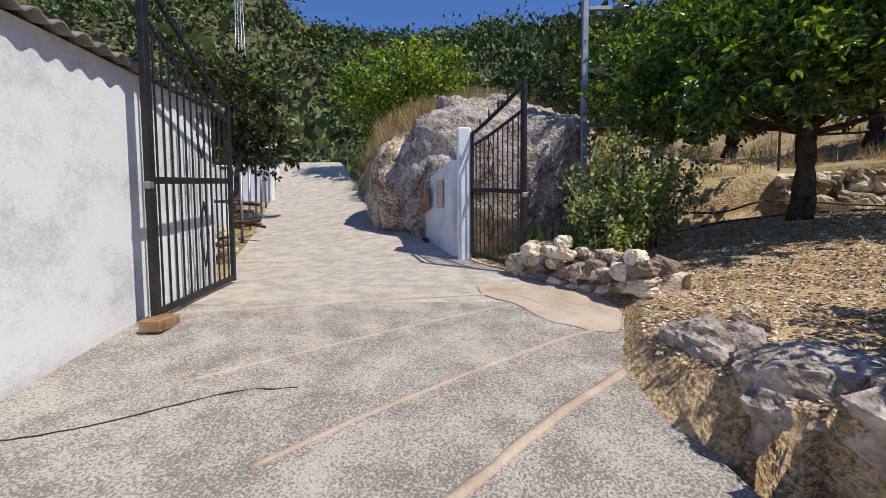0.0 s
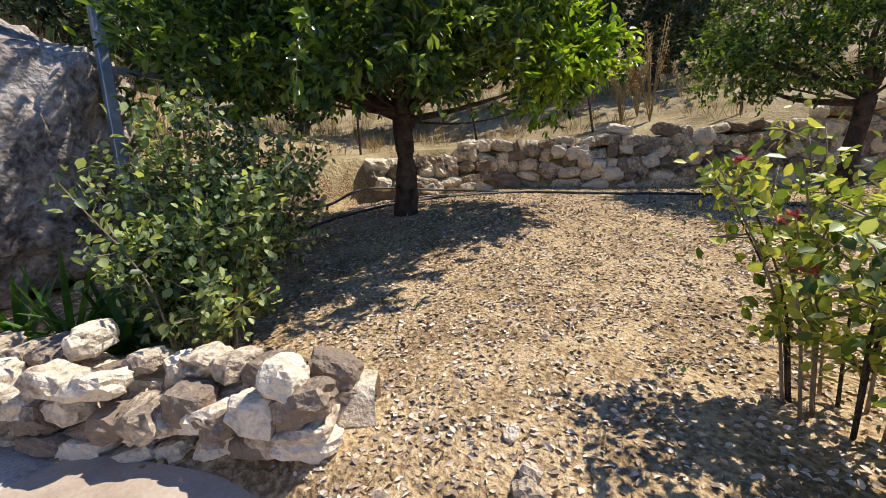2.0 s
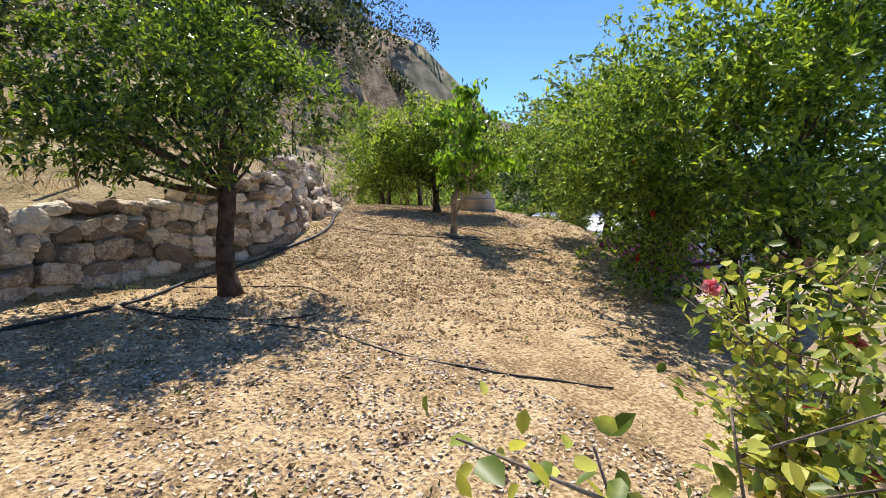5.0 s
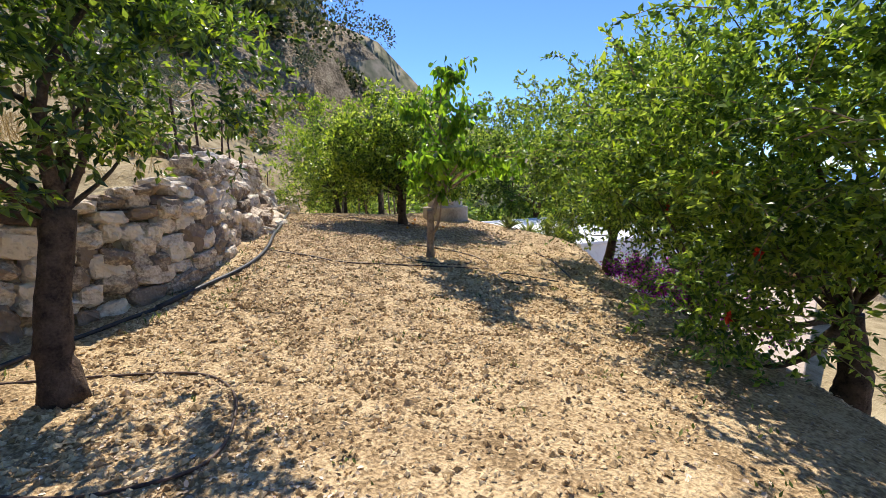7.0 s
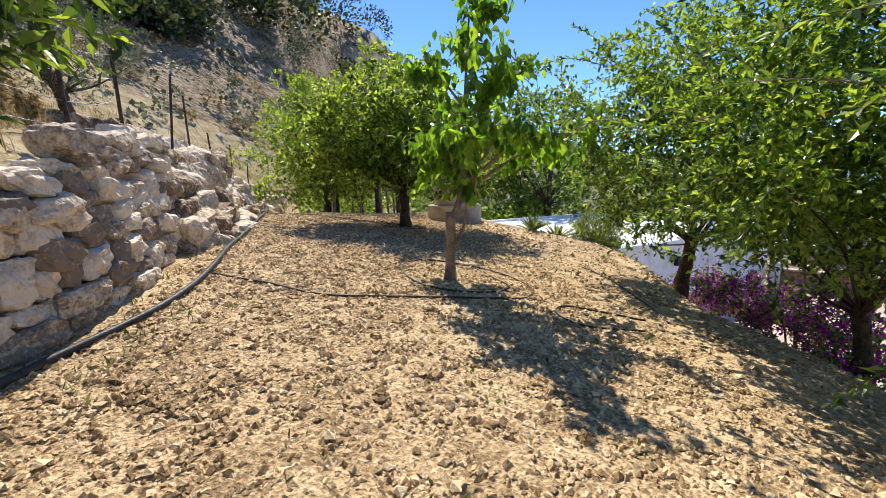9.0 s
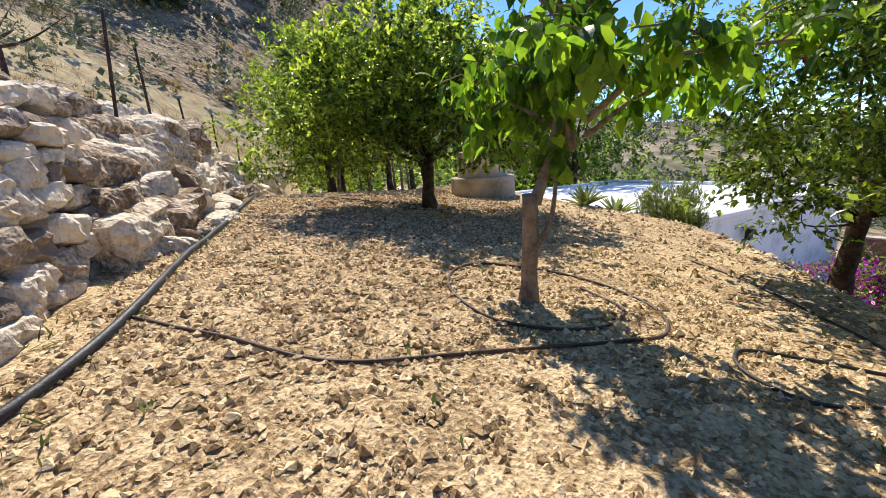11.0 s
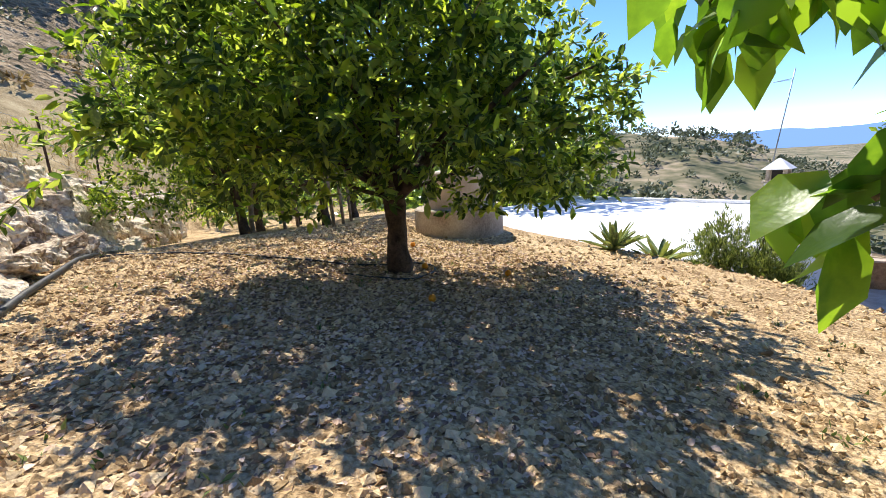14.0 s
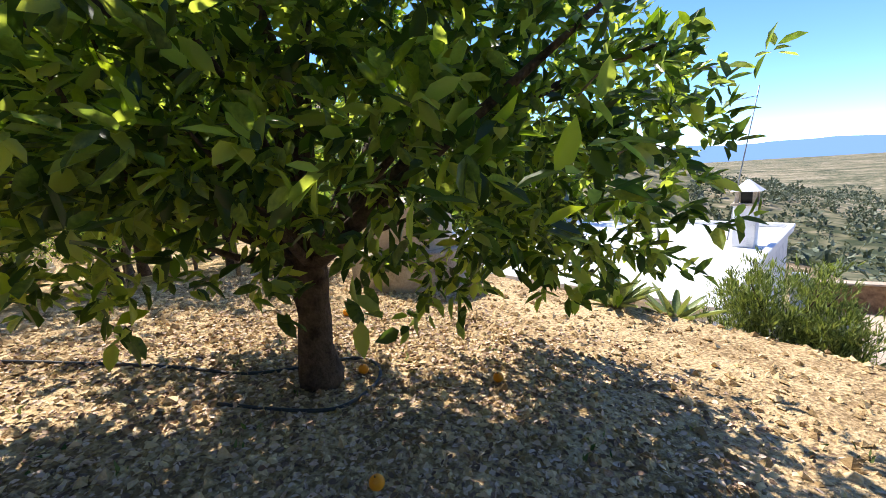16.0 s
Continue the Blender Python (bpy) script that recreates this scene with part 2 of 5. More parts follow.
def join_meshes(name, meshes, mat, smooth=True):
    bm = bmesh.new()
    for m in meshes:
        bm.from_mesh(m)
        bpy.data.meshes.remove(m)
    return bm_mesh(name, bm, mat, smooth)


def spline(points, per=6):
    """Catmull-Rom through the points."""
    p = [Vector(q) for q in points]
    p = [p[0] * 2 - p[1]] + p + [p[-1] * 2 - p[-2]]
    out = []
    for i in range(1, len(p) - 2):
        for k in range(per):
            t = k / per
            out.append(0.5 * (2 * p[i] + (p[i + 1] - p[i - 1]) * t + (2 * p[i - 1] - 5 * p[i] + 4 * p[i + 1] - p[i + 2]) * t * t + (3 * p[i] - p[i - 1] - 3 * p[i + 1] + p[i + 2]) * t ** 3))
    out.append(p[-2])
    return out


# ---- the lie of the land ----
def sstep(a, b, x):
    t = np.clip((x - a) / (b - a), 0, 1)
    return t * t * (3 - 2 * t)


def ramp_up(x, k):
    return k * np.log1p(np.exp(np.clip(x / k, -40, 40)))


def bump(x, y, cx, cy, s, h):
    return h * np.exp(-((x - cx) ** 2 + (y - cy) ** 2) / (2 * s * s))


def road_z(x, y):
    return 0.187 * np.maximum(y, -9) - 0.127 * ramp_up(y - 4.1, 0.25) + 0.135 * ramp_up(y - 6.6, 0.4) - 0.195 * ramp_up(y - 21, 1.0)


def garden_z(x, y):
    x = np.minimum(x, 24)
    return 0.503 + 0.1136 * np.clip(x, 0, 17) + 0.0331 * np.clip(y, -14, 14) + bump(x, y, 9.5, 1.4, 1.7, -0.25) + bump(x, y, 11.7, -2.6, 1.6, 0.17) + bump(x, y, 5.2, 6.2, 1.6, 0.27) + bump(x, y, 16, -9.5, 1.6, -0.15) - 0.12 * ramp_up(x - 16.8, 0.5)


# the foot of the retaining wall, from the gate's rock round to the far end of the terrace
WALL = [Vector(p) for p in ((3.6, 8.2), (6.0, 7.6), (8.2, 6.3), (8.9, 4.4), (10.1, 2.5), (10.6, 1.1), (11.25, -0.45), (13.0, -1.65), (15.3, -3.05), (18.0, -4.5), (21.5, -6.7), (27.0, -10.5))]
WALL_LINE = spline([(p.x, p.y, 0) for p in WALL], 8)
# the outer edge of the terrace, above the house
EDGE = [Vector(p) for p in ((2.2, 0.4), (3.5, -1.9), (5.05, -3.65), (6.5, -4.95), (8.0, -6.1), (8.8, -7.3), (9.5, -8.4), (10.6, -9.35), (12.6, -9.95), (14.6, -10.6), (17.0, -12.0), (20.0, -14.5), (27.0, -20.0))]
EDGE_LINE = spline([(p.x, p.y, 0) for p in EDGE], 8)
# the right-hand edge of the concrete drive
KERB = [Vector(p) for p in ((1.9, -9.0), (1.6, 0.0), (1.35, 1.6), (1.2, 2.7), (1.45, 3.35), (1.55, 3.9), (1.05, 5.1), (0.55, 6.3), (0.1, 7.4), (-0.5, 8.8), (-1.9, 11.8), (-3.8, 17.5), (-6.0, 24.0), (-12.0, 40.0))]
KERB_LINE = spline([(p.x, p.y, 0) for p in KERB], 6)


def side(x, y, line):
    """Signed distance from a line; positive on its left."""
    p = np.array([(v.x, v.y) for v in line])
    a, b = p[:-1], p[1:]
    d = b - a
    best = np.full(np.shape(x), 1e9)
    sign = np.ones(np.shape(x))
    for i in range(len(a)):
        t = np.clip(((x - a[i, 0]) * d[i, 0] + (y - a[i, 1]) * d[i, 1]) / (d[i] @ d[i]), 0, 1)
        ex, ey = x - a[i, 0] - t * d[i, 0], y - a[i, 1] - t * d[i, 1]
        q = ex * ex + ey * ey
        s = np.where(d[i, 0] * (y - a[i, 1]) - d[i, 1] * (x - a[i, 0]) >= 0, 1.0, -1.0)
        m = q < best
        best = np.where(m, q, best)
        sign = np.where(m, s, sign)
    return np.sqrt(best) * sign


def waves(x, y, f, seed):
    """Smooth uneven relief as a sum of sines in many directions."""
    r = np.random.default_rng(seed)
    z = np.zeros(np.shape(x))
    for i in range(9):
        w, ph, k = r.uniform(0, 2 * math.pi), r.uniform(0, 7), f * r.uniform(0.6, 1.8)
        z = z + np.sin((x * math.cos(w) + y * math.sin(w)) * k + ph + 1.3 * np.sin((x * math.sin(w) - y * math.cos(w)) * k * 0.6 + ph))
    return z / 9


SKY_AZ = [-180, -112, -96, -85, -72, -54, -44, -36, -27, 0, 40, 70, 120, 138, 160, 180]
SKY_EL = [-3, -3.2, -2.5, 0.5, 4.0, 12.8, 16.8, 20.5, 22.5, 20.5, 20, 20.4, 20.6, 18, 7, -3]


def height(x, y):
    x, y = np.asarray(x, float), np.asarray(y, float)
    z_road, z_gard = road_z(x, y), garden_z(x, y)
    wall, edge, kerb = side(x, y, WALL_LINE), side(x, y, EDGE_LINE), side(x, y, KERB_LINE)
    r, az = np.hypot(x - 6, y), np.degrees(np.arctan2(y, x - 6))
    z = z_gard + 0.02 * waves(x, y, 2.2, 3) * np.exp(-(r / 40) ** 2)
    # upper ground behind the wall
    rise = 0.8 + 0.55 * sstep(9, 13, x) + 0.07 * np.clip(wall, 0, 8)
    z = z + np.where(wall > 0, sstep(0.0, 0.3 + 0.75 * sstep(10.8, 13, x), wall) * rise, 0) + 0.12 * waves(x, y, 0.9, 5) * sstep(0.8, 3, wall)
    # the high bank above the drive, beyond the great boulder
    z = z + bump(x, y, 1.0, 15.0, 3.6, 3.0) * sstep(9.0, 11.5, y)
    # the bank that falls to the house and the valley
    z = z - np.where(edge < 0, np.minimum(-edge * 0.8, 2.6), 0) - 0.14 * ramp_up(-edge - 14, 4)
    # the drive, and lower ground beyond it
    left = ramp_up(-2.75 - x - 0.3 * np.maximum(y - 6, 0), 0.3)
    z_left = z_road - 0.04 * np.minimum(left, 4) - 0.16 * ramp_up(-y - 12, 3)
    z = np.where(kerb > 0, z_left, z_road + (z - z_road) * sstep(-0.02, 0.16 + 0.5 * sstep(7, 9, y), -kerb))
    z = z + sstep(50, 90, r) * (bump(x, y, 8, -150, 42, 17) * (1 + 0.1 * waves(x, y, 0.08, 21)) + bump(x, y, 40, -120, 30, 5))
    # hills all round, as high as the skyline stands
    el = np.interp(az, SKY_AZ, SKY_EL)
    reach = np.interp(az, [-180, -100, -60, -20, 30, 90, 150, 180], [300, 260, 150, 80, 75, 120, 160, 300])
    start = np.interp(az, [-180, -70, -45, -30, -5, 20, 60, 90, 180], [60, 45, 36, 25, 10, 9, 14, 22, 60])
    top = reach * np.tan(np.radians(np.maximum(el, 0))) * (1 + 0.05 * waves(x, y, 0.09, 9))
    q = np.clip((r - start) / (reach - start), 0, 1)
    gate = np.maximum(sstep(40, 110, r), sstep(-1.0, 2.5, np.where(kerb > -1, sstep(16, 26, y) * 4 - 1, wall)))
    z = z + np.where(el > 0, top * (0.35 * q + 0.65 * q * q * (3 - 2 * q)) * gate - 0.12 * np.maximum(r - reach, 0), 0)
    z = z + sstep(14, 60, r) * 1.2 * waves(x, y, 0.16, 13)
    return np.maximum(z, -75 + 8 * waves(x, y, 0.006, 17))


def ground(x, y):
    return float(height(np.array([x]), np.array([y]))[0])


def axis(lo, hi, step, far):
    a = np.arange(lo, hi + step / 2, step)
    grow, s = [], step
    q = 0.0
    while q < far:
        s *= 1.22
        q += min(s, 60)
        grow.append(q)
    g = np.array(grow)
    return np.concatenate([(lo - g)[::-1], a, hi + g])


gx, gy = axis(-4.0, 22.0, 0.11, 1500), axis(-13.0, 10.0, 0.11, 1500)
GX, GY = np.meshgrid(gx, gy, indexing="ij")
GZ = height(GX, GY)
fine = np.exp(-((GX - 9) ** 2 + (GY + 1) ** 2) / 200) * (side(GX, GY, KERB_LINE) < -0.15)
GZ = GZ + fine * RNG.normal(0, 0.007, GZ.shape)
nx, ny = GX.shape
I = np.arange(nx * ny).reshape(nx, ny)
quads = np.stack([I[:-1, :-1], I[1:, :-1], I[1:, 1:], I[:-1, 1:]], -1).reshape(-1, 4)
ground_ob = thing("ground", "dry tan tilled earth of a hillside garden", "ground", me=mesh_np("ground", np.stack([GX, GY, GZ], -1).reshape(-1, 3), quads, M_SOIL, True), kind="structure")
M_HILL = material("dry_hillside", (0.09, 0.07, 0.04), (0.42, 0.32, 0.20), 0.45, 0.95, 1.0, 3.0, (0.255, 0.185, 0.11), dist=0.4, spec=0.1, grain=0.7)
M_UPPER = material("dry_grass_ground", (0.20, 0.15, 0.075), (0.50, 0.40, 0.23), 1.2, 0.95, 0.8, 18, (0.37, 0.28, 0.15), dist=0.05, spec=0.1)
M_VALLEY = material("far_valley", (0.05, 0.062, 0.035), (0.36, 0.29, 0.20), 0.03, 0.95, 0, 0.35, (0.18, 0.165, 0.10), spec=0.05, grain=0.8)
M_FOREST = material("wood_floor", (0.05, 0.058, 0.025), (0.19, 0.16, 0.08), 0.35, 0.95, 0.9, 3.0, (0.10, 0.10, 0.045), dist=0.3, spec=0.1)
for m in (M_UPPER, M_HILL, M_VALLEY, M_FOREST):
    ground_ob.data.materials.append(m)
qx, qy = GX[:-1, :-1] + 0.05, GY[:-1, :-1] + 0.05
qr = np.hypot(qx - 6, qy)
slot = np.where(side(qx, qy, WALL_LINE) > 0.15, 1, 0)
slot = np.where((side(qx, qy, EDGE_LINE) < -3) | (qr > 25), 1, slot)
slot = np.where(qr > 28, 2, slot)
slot = np.where((qr > 170) | ((side(qx, qy, EDGE_LINE) < -30) & (qr > 40)), 3, slot)
slot = np.where((qr > 30) & (qy > 0.4 * (qx - 6)) & (qy > 18), 4, slot)
ground_ob.data.polygons.foreach_set("material_index", slot.reshape(-1).astype(np.int32))


# ---- foliage ----
def leaf_mesh(name, centres, dirs, length, width, mat, droop=0.0, shape=2, fold=0.25):
    """Leaves as small folded blades, each pointing along its direction."""
    n = len(centres)
    d = dirs + np.array([0, 0, -droop])
    d = d / np.maximum(np.linalg.norm(d, axis=1, keepdims=True), 1e-6)
    up = np.array([0, 0, 1.0]) + RNG.normal(0, 0.55, (n, 3))
    s = np.cross(d, up)
    s = s / np.maximum(np.linalg.norm(s, axis=1, keepdims=True), 1e-6)
    nn = np.cross(s, d)
    L = (length * RNG.uniform(0.6, 1.2, n))[:, None]
    W = L * width / length * RNG.uniform(0.8, 1.15, n)[:, None]
    if shape == 2:
        v = np.stack([centres, centres + d * L * 0.45 + s * W * 0.5 + nn * W * fold, centres + d * L, centres + d * L * 0.45 - s * W * 0.5 + nn * W * fold], 1)
        f = np.array([[0, 1, 2], [0, 2, 3]])
        k = 4
    elif shape == 4:
        v = np.stack([centres, centres + d * L * 0.3 + s * W * 0.44 + nn * W * fold, centres + d * L * 0.68 + s * W * 0.4 + nn * W * fold, centres + d * L, centres + d * L * 0.68 - s * W * 0.4 + nn * W * fold, centres + d * L * 0.3 - s * W * 0.44 + nn * W * fold], 1)
        f = np.array([[0, 1, 2, 3], [0, 3, 4, 5]])
        k = 6
    else:
        curl = nn * -L
        v = np.stack([centres, centres + d * L * 0.28 + s * W * 0.42 + nn * W * fold, centres + d * L * 0.62 + s * W * 0.46 + nn * W * fold + curl * 0.06, centres + d * L + curl * 0.2,
                      centres + d * L * 0.62 - s * W * 0.46 + nn * W * fold + curl * 0.06, centres + d * L * 0.28 - s * W * 0.42 + nn * W * fold, centres + d * L * 0.45 + curl * 0.01, centres + d * L * 0.75 + curl * 0.09], 1)
        f = np.array([[0, 1, 6], [1, 2, 6], [2, 7, 6], [2, 3, 7], [3, 4, 7], [4, 6, 7], [4, 5, 6], [5, 0, 6]])
        k = 8
    faces = (np.arange(n)[:, None, None] * k + f[None]).reshape(-1, f.shape[1])
    return mesh_np(name, v.reshape(-1, 3), faces, mat, shape != 2)


def clump_points(blobs, count, spread, inner=0.55, seed=0, sprig=7, gather=0.03):
    """Leaf places: clumps in the outer shell of each blob (centre, radii), sprigs in each clump and leaves fanned about each sprig, so that crowns are broken up by gaps. Returns places, ways, clump centres, sprig tips and their ways."""
    r = np.random.default_rng(seed)
    vol = np.array([b[1][0] * b[1][1] * b[1][2] for b in blobs]) ** 0.7
    vol = vol / vol.sum()
    P, D, C, T, W = [], [], [], [], []
    for (c, rad), share in zip(blobs, vol):
        k = max(4, int(count * share / sprig))
        m = max(5, k // 13)
        q = r.normal(0, 1, (m, 3))
        q = q / np.linalg.norm(q, axis=1, keepdims=True)
        q = q * (inner + (1 - inner) * r.uniform(0, 1, (m, 1)) ** 0.6) * r.uniform(0.82, 1.16, (m, 1))
        cc = np.array(c) + q * np.array(rad)
        C.append(cc)
        pick = r.integers(0, m, k)
        off = np.clip(r.normal(0, 1, (k, 3)), -1.5, 1.5) * spread * r.uniform(0.45, 1.25, m)[pick][:, None] * np.array([1, 1, 0.8])
        tip = cc[pick] + off
        way = q[pick] * 0.6 + off / spread * 0.5 + r.normal(0, 0.3, (k, 3)) + np.array([0, 0, 0.15])
        way = way / np.maximum(np.linalg.norm(way, axis=1, keepdims=True), 1e-6)
        T.append(tip)
        W.append(way)
        P.append(np.repeat(tip, sprig, 0) - np.repeat(way, sprig, 0) * r.uniform(0, 4 * gather, (k * sprig, 1)) + r.normal(0, gather * 0.4, (k * sprig, 3)))
        D.append(np.repeat(way, sprig, 0) * 0.75 + r.normal(0, 0.62, (k * sprig, 3)))
    return np.concatenate(P), np.concatenate(D), np.concatenate(C), np.concatenate(T), np.concatenate(W)


def whip_shoots(tips, ways, count, length, seed, droop=0.5):
    """Thin arching shoots that stand out of a crown: their stems as one mesh, and leaf places along them."""
    r = np.random.default_rng(seed)
    rr = random.Random(seed)
    stems, P, D = [], [], []
    for k in r.integers(0, len(tips), count):
        a, w = Vector(tips[k]), Vector(ways[k])
        w = (w + Vector((rr.gauss(0, 0.3), rr.gauss(0, 0.3), rr.gauss(0.25, 0.3)))).normalized()
        L = length * rr.uniform(0.5, 1.2)
        b, c = a + w * L * 0.55, a + w * L + Vector((0, 0, -droop * L * rr.uniform(0.1, 0.7)))
        line = spline([a, b, c], 4)
        stems.append(tube(line, [0.006 * (1 - 0.7 * i / (len(line) - 1)) for i in range(len(line))], 4, None, "twig", False))
        n = int(L * 46)
        for s in np.linspace(0.05, 1.0, n):
            i = min(int(s * (len(line) - 1)), len(line) - 2)
            p = line[i].lerp(line[i + 1], s * (len(line) - 1) - i)
            P.append(tuple(p))
            D.append(tuple(w * 0.6 + Vector((rr.gauss(0, 0.6), rr.gauss(0, 0.6), rr.gauss(0, 0.5)))))
    return stems, np.array(P), np.array(D)


def limbs(parent, fork, ends, r0, mat, bend=0.25, seed=0, sides=7):
    """Branches from the fork to many ends, each a bent tapering tube of its own."""
    r = random.Random(seed)
    for i, e in enumerate(ends):
        e = Vector(e)
        f = Vector(fork) - Vector((0, 0, r.uniform(0, 0.12)))
        mid = (f + e) / 2 + Vector((r.uniform(-1, 1), r.uniform(-1, 1), r.uniform(-0.6, 0.5))) * bend
        pts = spline([f, mid, e], 5)
        big = r0 * (1.0 if i < 4 else r.uniform(0.3, 0.6))
        part("branch", tube(pts, [big * (1 - 0.85 * k / (len(pts) - 1)) for k in range(len(pts))], sides, mat, "branch", rough=0.2), parent)


def tree(name, label, category, base, trunk, radii, blobs, leaves, leaf=(0.085, 0.04), mat=None, bark=None, spread=0.19, droop=0.12, young=0.0, inner=0.5, limb_r=None, seed=1, shape=2, group="", limb_n=14, whips=0, whip=0.55):
    """A tree: a tapered trunk along its points, limbs into each part of the crown, leaves in clumps."""
    mat, bark = mat or M_LEAF, bark or M_BARK
    b = Vector((base[0], base[1], ground(base[0], base[1]) - 0.04)) if len(base) == 2 else Vector(base)
    t = thing(name, label, category, b, group)
    part("trunk", tube(spline(trunk, 5), np.interp(np.linspace(0, 1, (len(trunk) - 1) * 5 + 1), np.linspace(0, 1, len(radii)), radii), 14, bark, "trunk", rough=0.25), t)
    P, D, C, T, W = clump_points(blobs, leaves, spread, inner, seed)
    r = random.Random(seed)
    fork = trunk[-1]
    ends = [tuple(c) for c in C]
    r.shuffle(ends)
    limbs(t, fork, ends[:limb_n], limb_r or radii[-1] * 0.55, bark, seed=seed)
    if whips:
        stems, wp, wd = whip_shoots(T, W, whips, whip, seed + 3)
        part("shoot_growth", join_meshes("shoot_growth", stems, M_BARK2), t, "thin arching shoots", "stuff")
        P, D = np.concatenate([P, wp]), np.concatenate([D, wd])
    if young:
        top = (np.random.default_rng(seed + 5).uniform(0, 1, len(P)) < young * np.clip((D[:, 2] + 1.2) / 1.2, 0, 1.6))
        part("crown", leaf_mesh("crown", P[~top], D[~top], leaf[0], leaf[1], mat, droop, shape), t, "", "stuff")
        part("young_growth", leaf_mesh("young_growth", P[top], D[top], leaf[0] * 1.05, leaf[1], M_LEAFY, droop * 0.5, shape), t, "fresh yellow-green young leaves", "stuff")
    else:
        part("crown", leaf_mesh("crown", P, D, leaf[0], leaf[1], mat, droop, shape), t, "", "stuff")
    return t




# ---- trees of the terrace ----
orange_old = tree("orange_tree", "old orange tree with a dark spreading crown beside the drive", "tree", (5.0, 5.95), [(0, 0, 0), (0.02, -0.03, 0.7), (0.05, 0, 1.35)], [0.165, 0.115, 0.13],
     [((0.0, 0.2, 2.6), (1.9, 1.9, 1.1)), ((-0.9, 1.0, 2.3), (1.3, 1.2, 0.95)), ((1.3, -1.1, 2.2), (1.3, 1.2, 0.95)), ((0.2, -0.5, 3.4), (1.6, 1.6, 1.0)), ((-1.2, -0.5, 2.0), (1.2, 1.1, 0.9)), ((-1.4, 1.6, 2.7), (1.3, 1.3, 1.2)), ((-1.6, 0.6, 1.8), (1.0, 1.0, 0.7)), ((-1.5, -1.2, 1.65), (0.85, 0.7, 0.6)), ((0.2, -1.2, 2.0), (0.9, 0.8, 0.6)), ((-0.7, -1.25, 1.7), (0.6, 0.5, 0.55)), ((-0.5, -1.7, 2.4), (1.1, 0.8, 0.8))], 39000, (0.115, 0.055), M_LEAFD, spread=0.24, young=0.08, seed=2, limb_n=24, shape=4, whips=60, whip=0.35)
# sunlight on this branch is put into its brighter yellow-green leaf colour
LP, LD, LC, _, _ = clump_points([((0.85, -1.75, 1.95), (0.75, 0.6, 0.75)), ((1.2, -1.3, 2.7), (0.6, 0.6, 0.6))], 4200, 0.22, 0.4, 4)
part("sunlit_branch_leaves", leaf_mesh("sunlit_branch_leaves", LP, LD, 0.12, 0.06, M_LEAFY, 0.15, 4), orange_old, "young yellow-green leaves, sunlight put into their bright colour", "stuff")
limbs(orange_old, (0.05, 0, 1.3), [tuple(c) for c in LC[:5]], 0.05, M_BARK, seed=4)
tree("mandarin_tree", "small mandarin tree with a rounded lumpy crown beside the wall", "tree", (9.1, 1.25), [(0, 0, 0), (0.03, 0.02, 0.5), (0.1, -0.06, 1.0), (0.14, -0.12, 1.45)], [0.15, 0.11, 0.10, 0.11],
     [((0.2, 0.1, 2.8), (1.25, 1.35, 0.8)), ((0.5, 1.0, 2.7), (1.0, 0.9, 0.85)), ((0.0, -0.8, 2.55), (0.9, 0.9, 0.8)), ((0.3, 0.2, 3.3), (1.0, 1.0, 0.6)), ((-0.3, 0.5, 2.0), (1.05, 1.1, 0.5)), ((0.4, 1.5, 2.1), (0.6, 0.6, 0.45))], 20000, (0.095, 0.042), M_LEAFD, spread=0.22, droop=0.3, young=0.14, seed=3, whips=60, whip=0.3)
tree("orange_tree", "large orange tree with a dense dark crown on tilled earth", "tree", (14.2, -6.75), [(0, 0, 0), (-0.02, 0.02, 0.5), (-0.04, 0.02, 0.95)], [0.145, 0.10, 0.13],
     [((0.1, 0.2, 2.5), (1.8, 1.8, 1.2)), ((-1.25, -0.85, 1.8), (0.95, 0.95, 0.9)), ((0.7, 1.3, 2.1), (1.2, 1.2, 0.95)), ((0.3, 0.0, 2.9), (1.25, 1.25, 0.75)), ((-0.8, 0.5, 1.9), (1.1, 1.1, 0.85)), ((1.0, 0.0, 1.9), (1.1, 1.1, 0.8)), ((-1.35, -0.3, 1.2), (0.7, 0.65, 0.5)), ((0.6, 1.3, 1.4), (0.95, 0.8, 0.5)), ((-0.9, -1.4, 1.3), (0.7, 0.6, 0.5))], 31000, (0.115, 0.052), spread=0.24, young=0.14, seed=5, limb_n=30, shape=4, whips=80, whip=0.35)
# high young share: the bright leaf colour also stands in for backlight
tree("citrus_tree", "slender yellow-green citrus tree behind the large orange tree", "tree", (19.6, -8.2), [(0, 0, 0), (0.03, 0.05, 0.6), (0.1, 0.1, 1.2)], [0.11, 0.085, 0.08],
     [((0.3, 0.6, 2.5), (1.7, 1.7, 1.1)), ((-0.4, 1.4, 2.0), (1.4, 1.3, 0.8)), ((0.1, 0.3, 3.6), (1.4, 1.5, 1.0)), ((0.0, 1.6, 1.2), (1.1, 1.0, 0.6))], 16000, (0.105, 0.045), spread=0.26, young=0.5, seed=6, whips=40, whip=0.4)
tree("citrus_tree", "thin pale-stemmed citrus tree behind the large orange tree", "tree", (20.0, -8.6), [(0, 0, 0), (-0.05, 0.0, 0.5), (-0.02, -0.1, 1.0)], [0.06, 0.05, 0.05],
     [((0.2, -0.2, 1.9), (1.0, 1.0, 0.7)), ((0.1, -0.3, 2.7), (0.8, 0.8, 0.7))], 7000, (0.105, 0.042), bark=M_BARK2, young=0.1, seed=16)
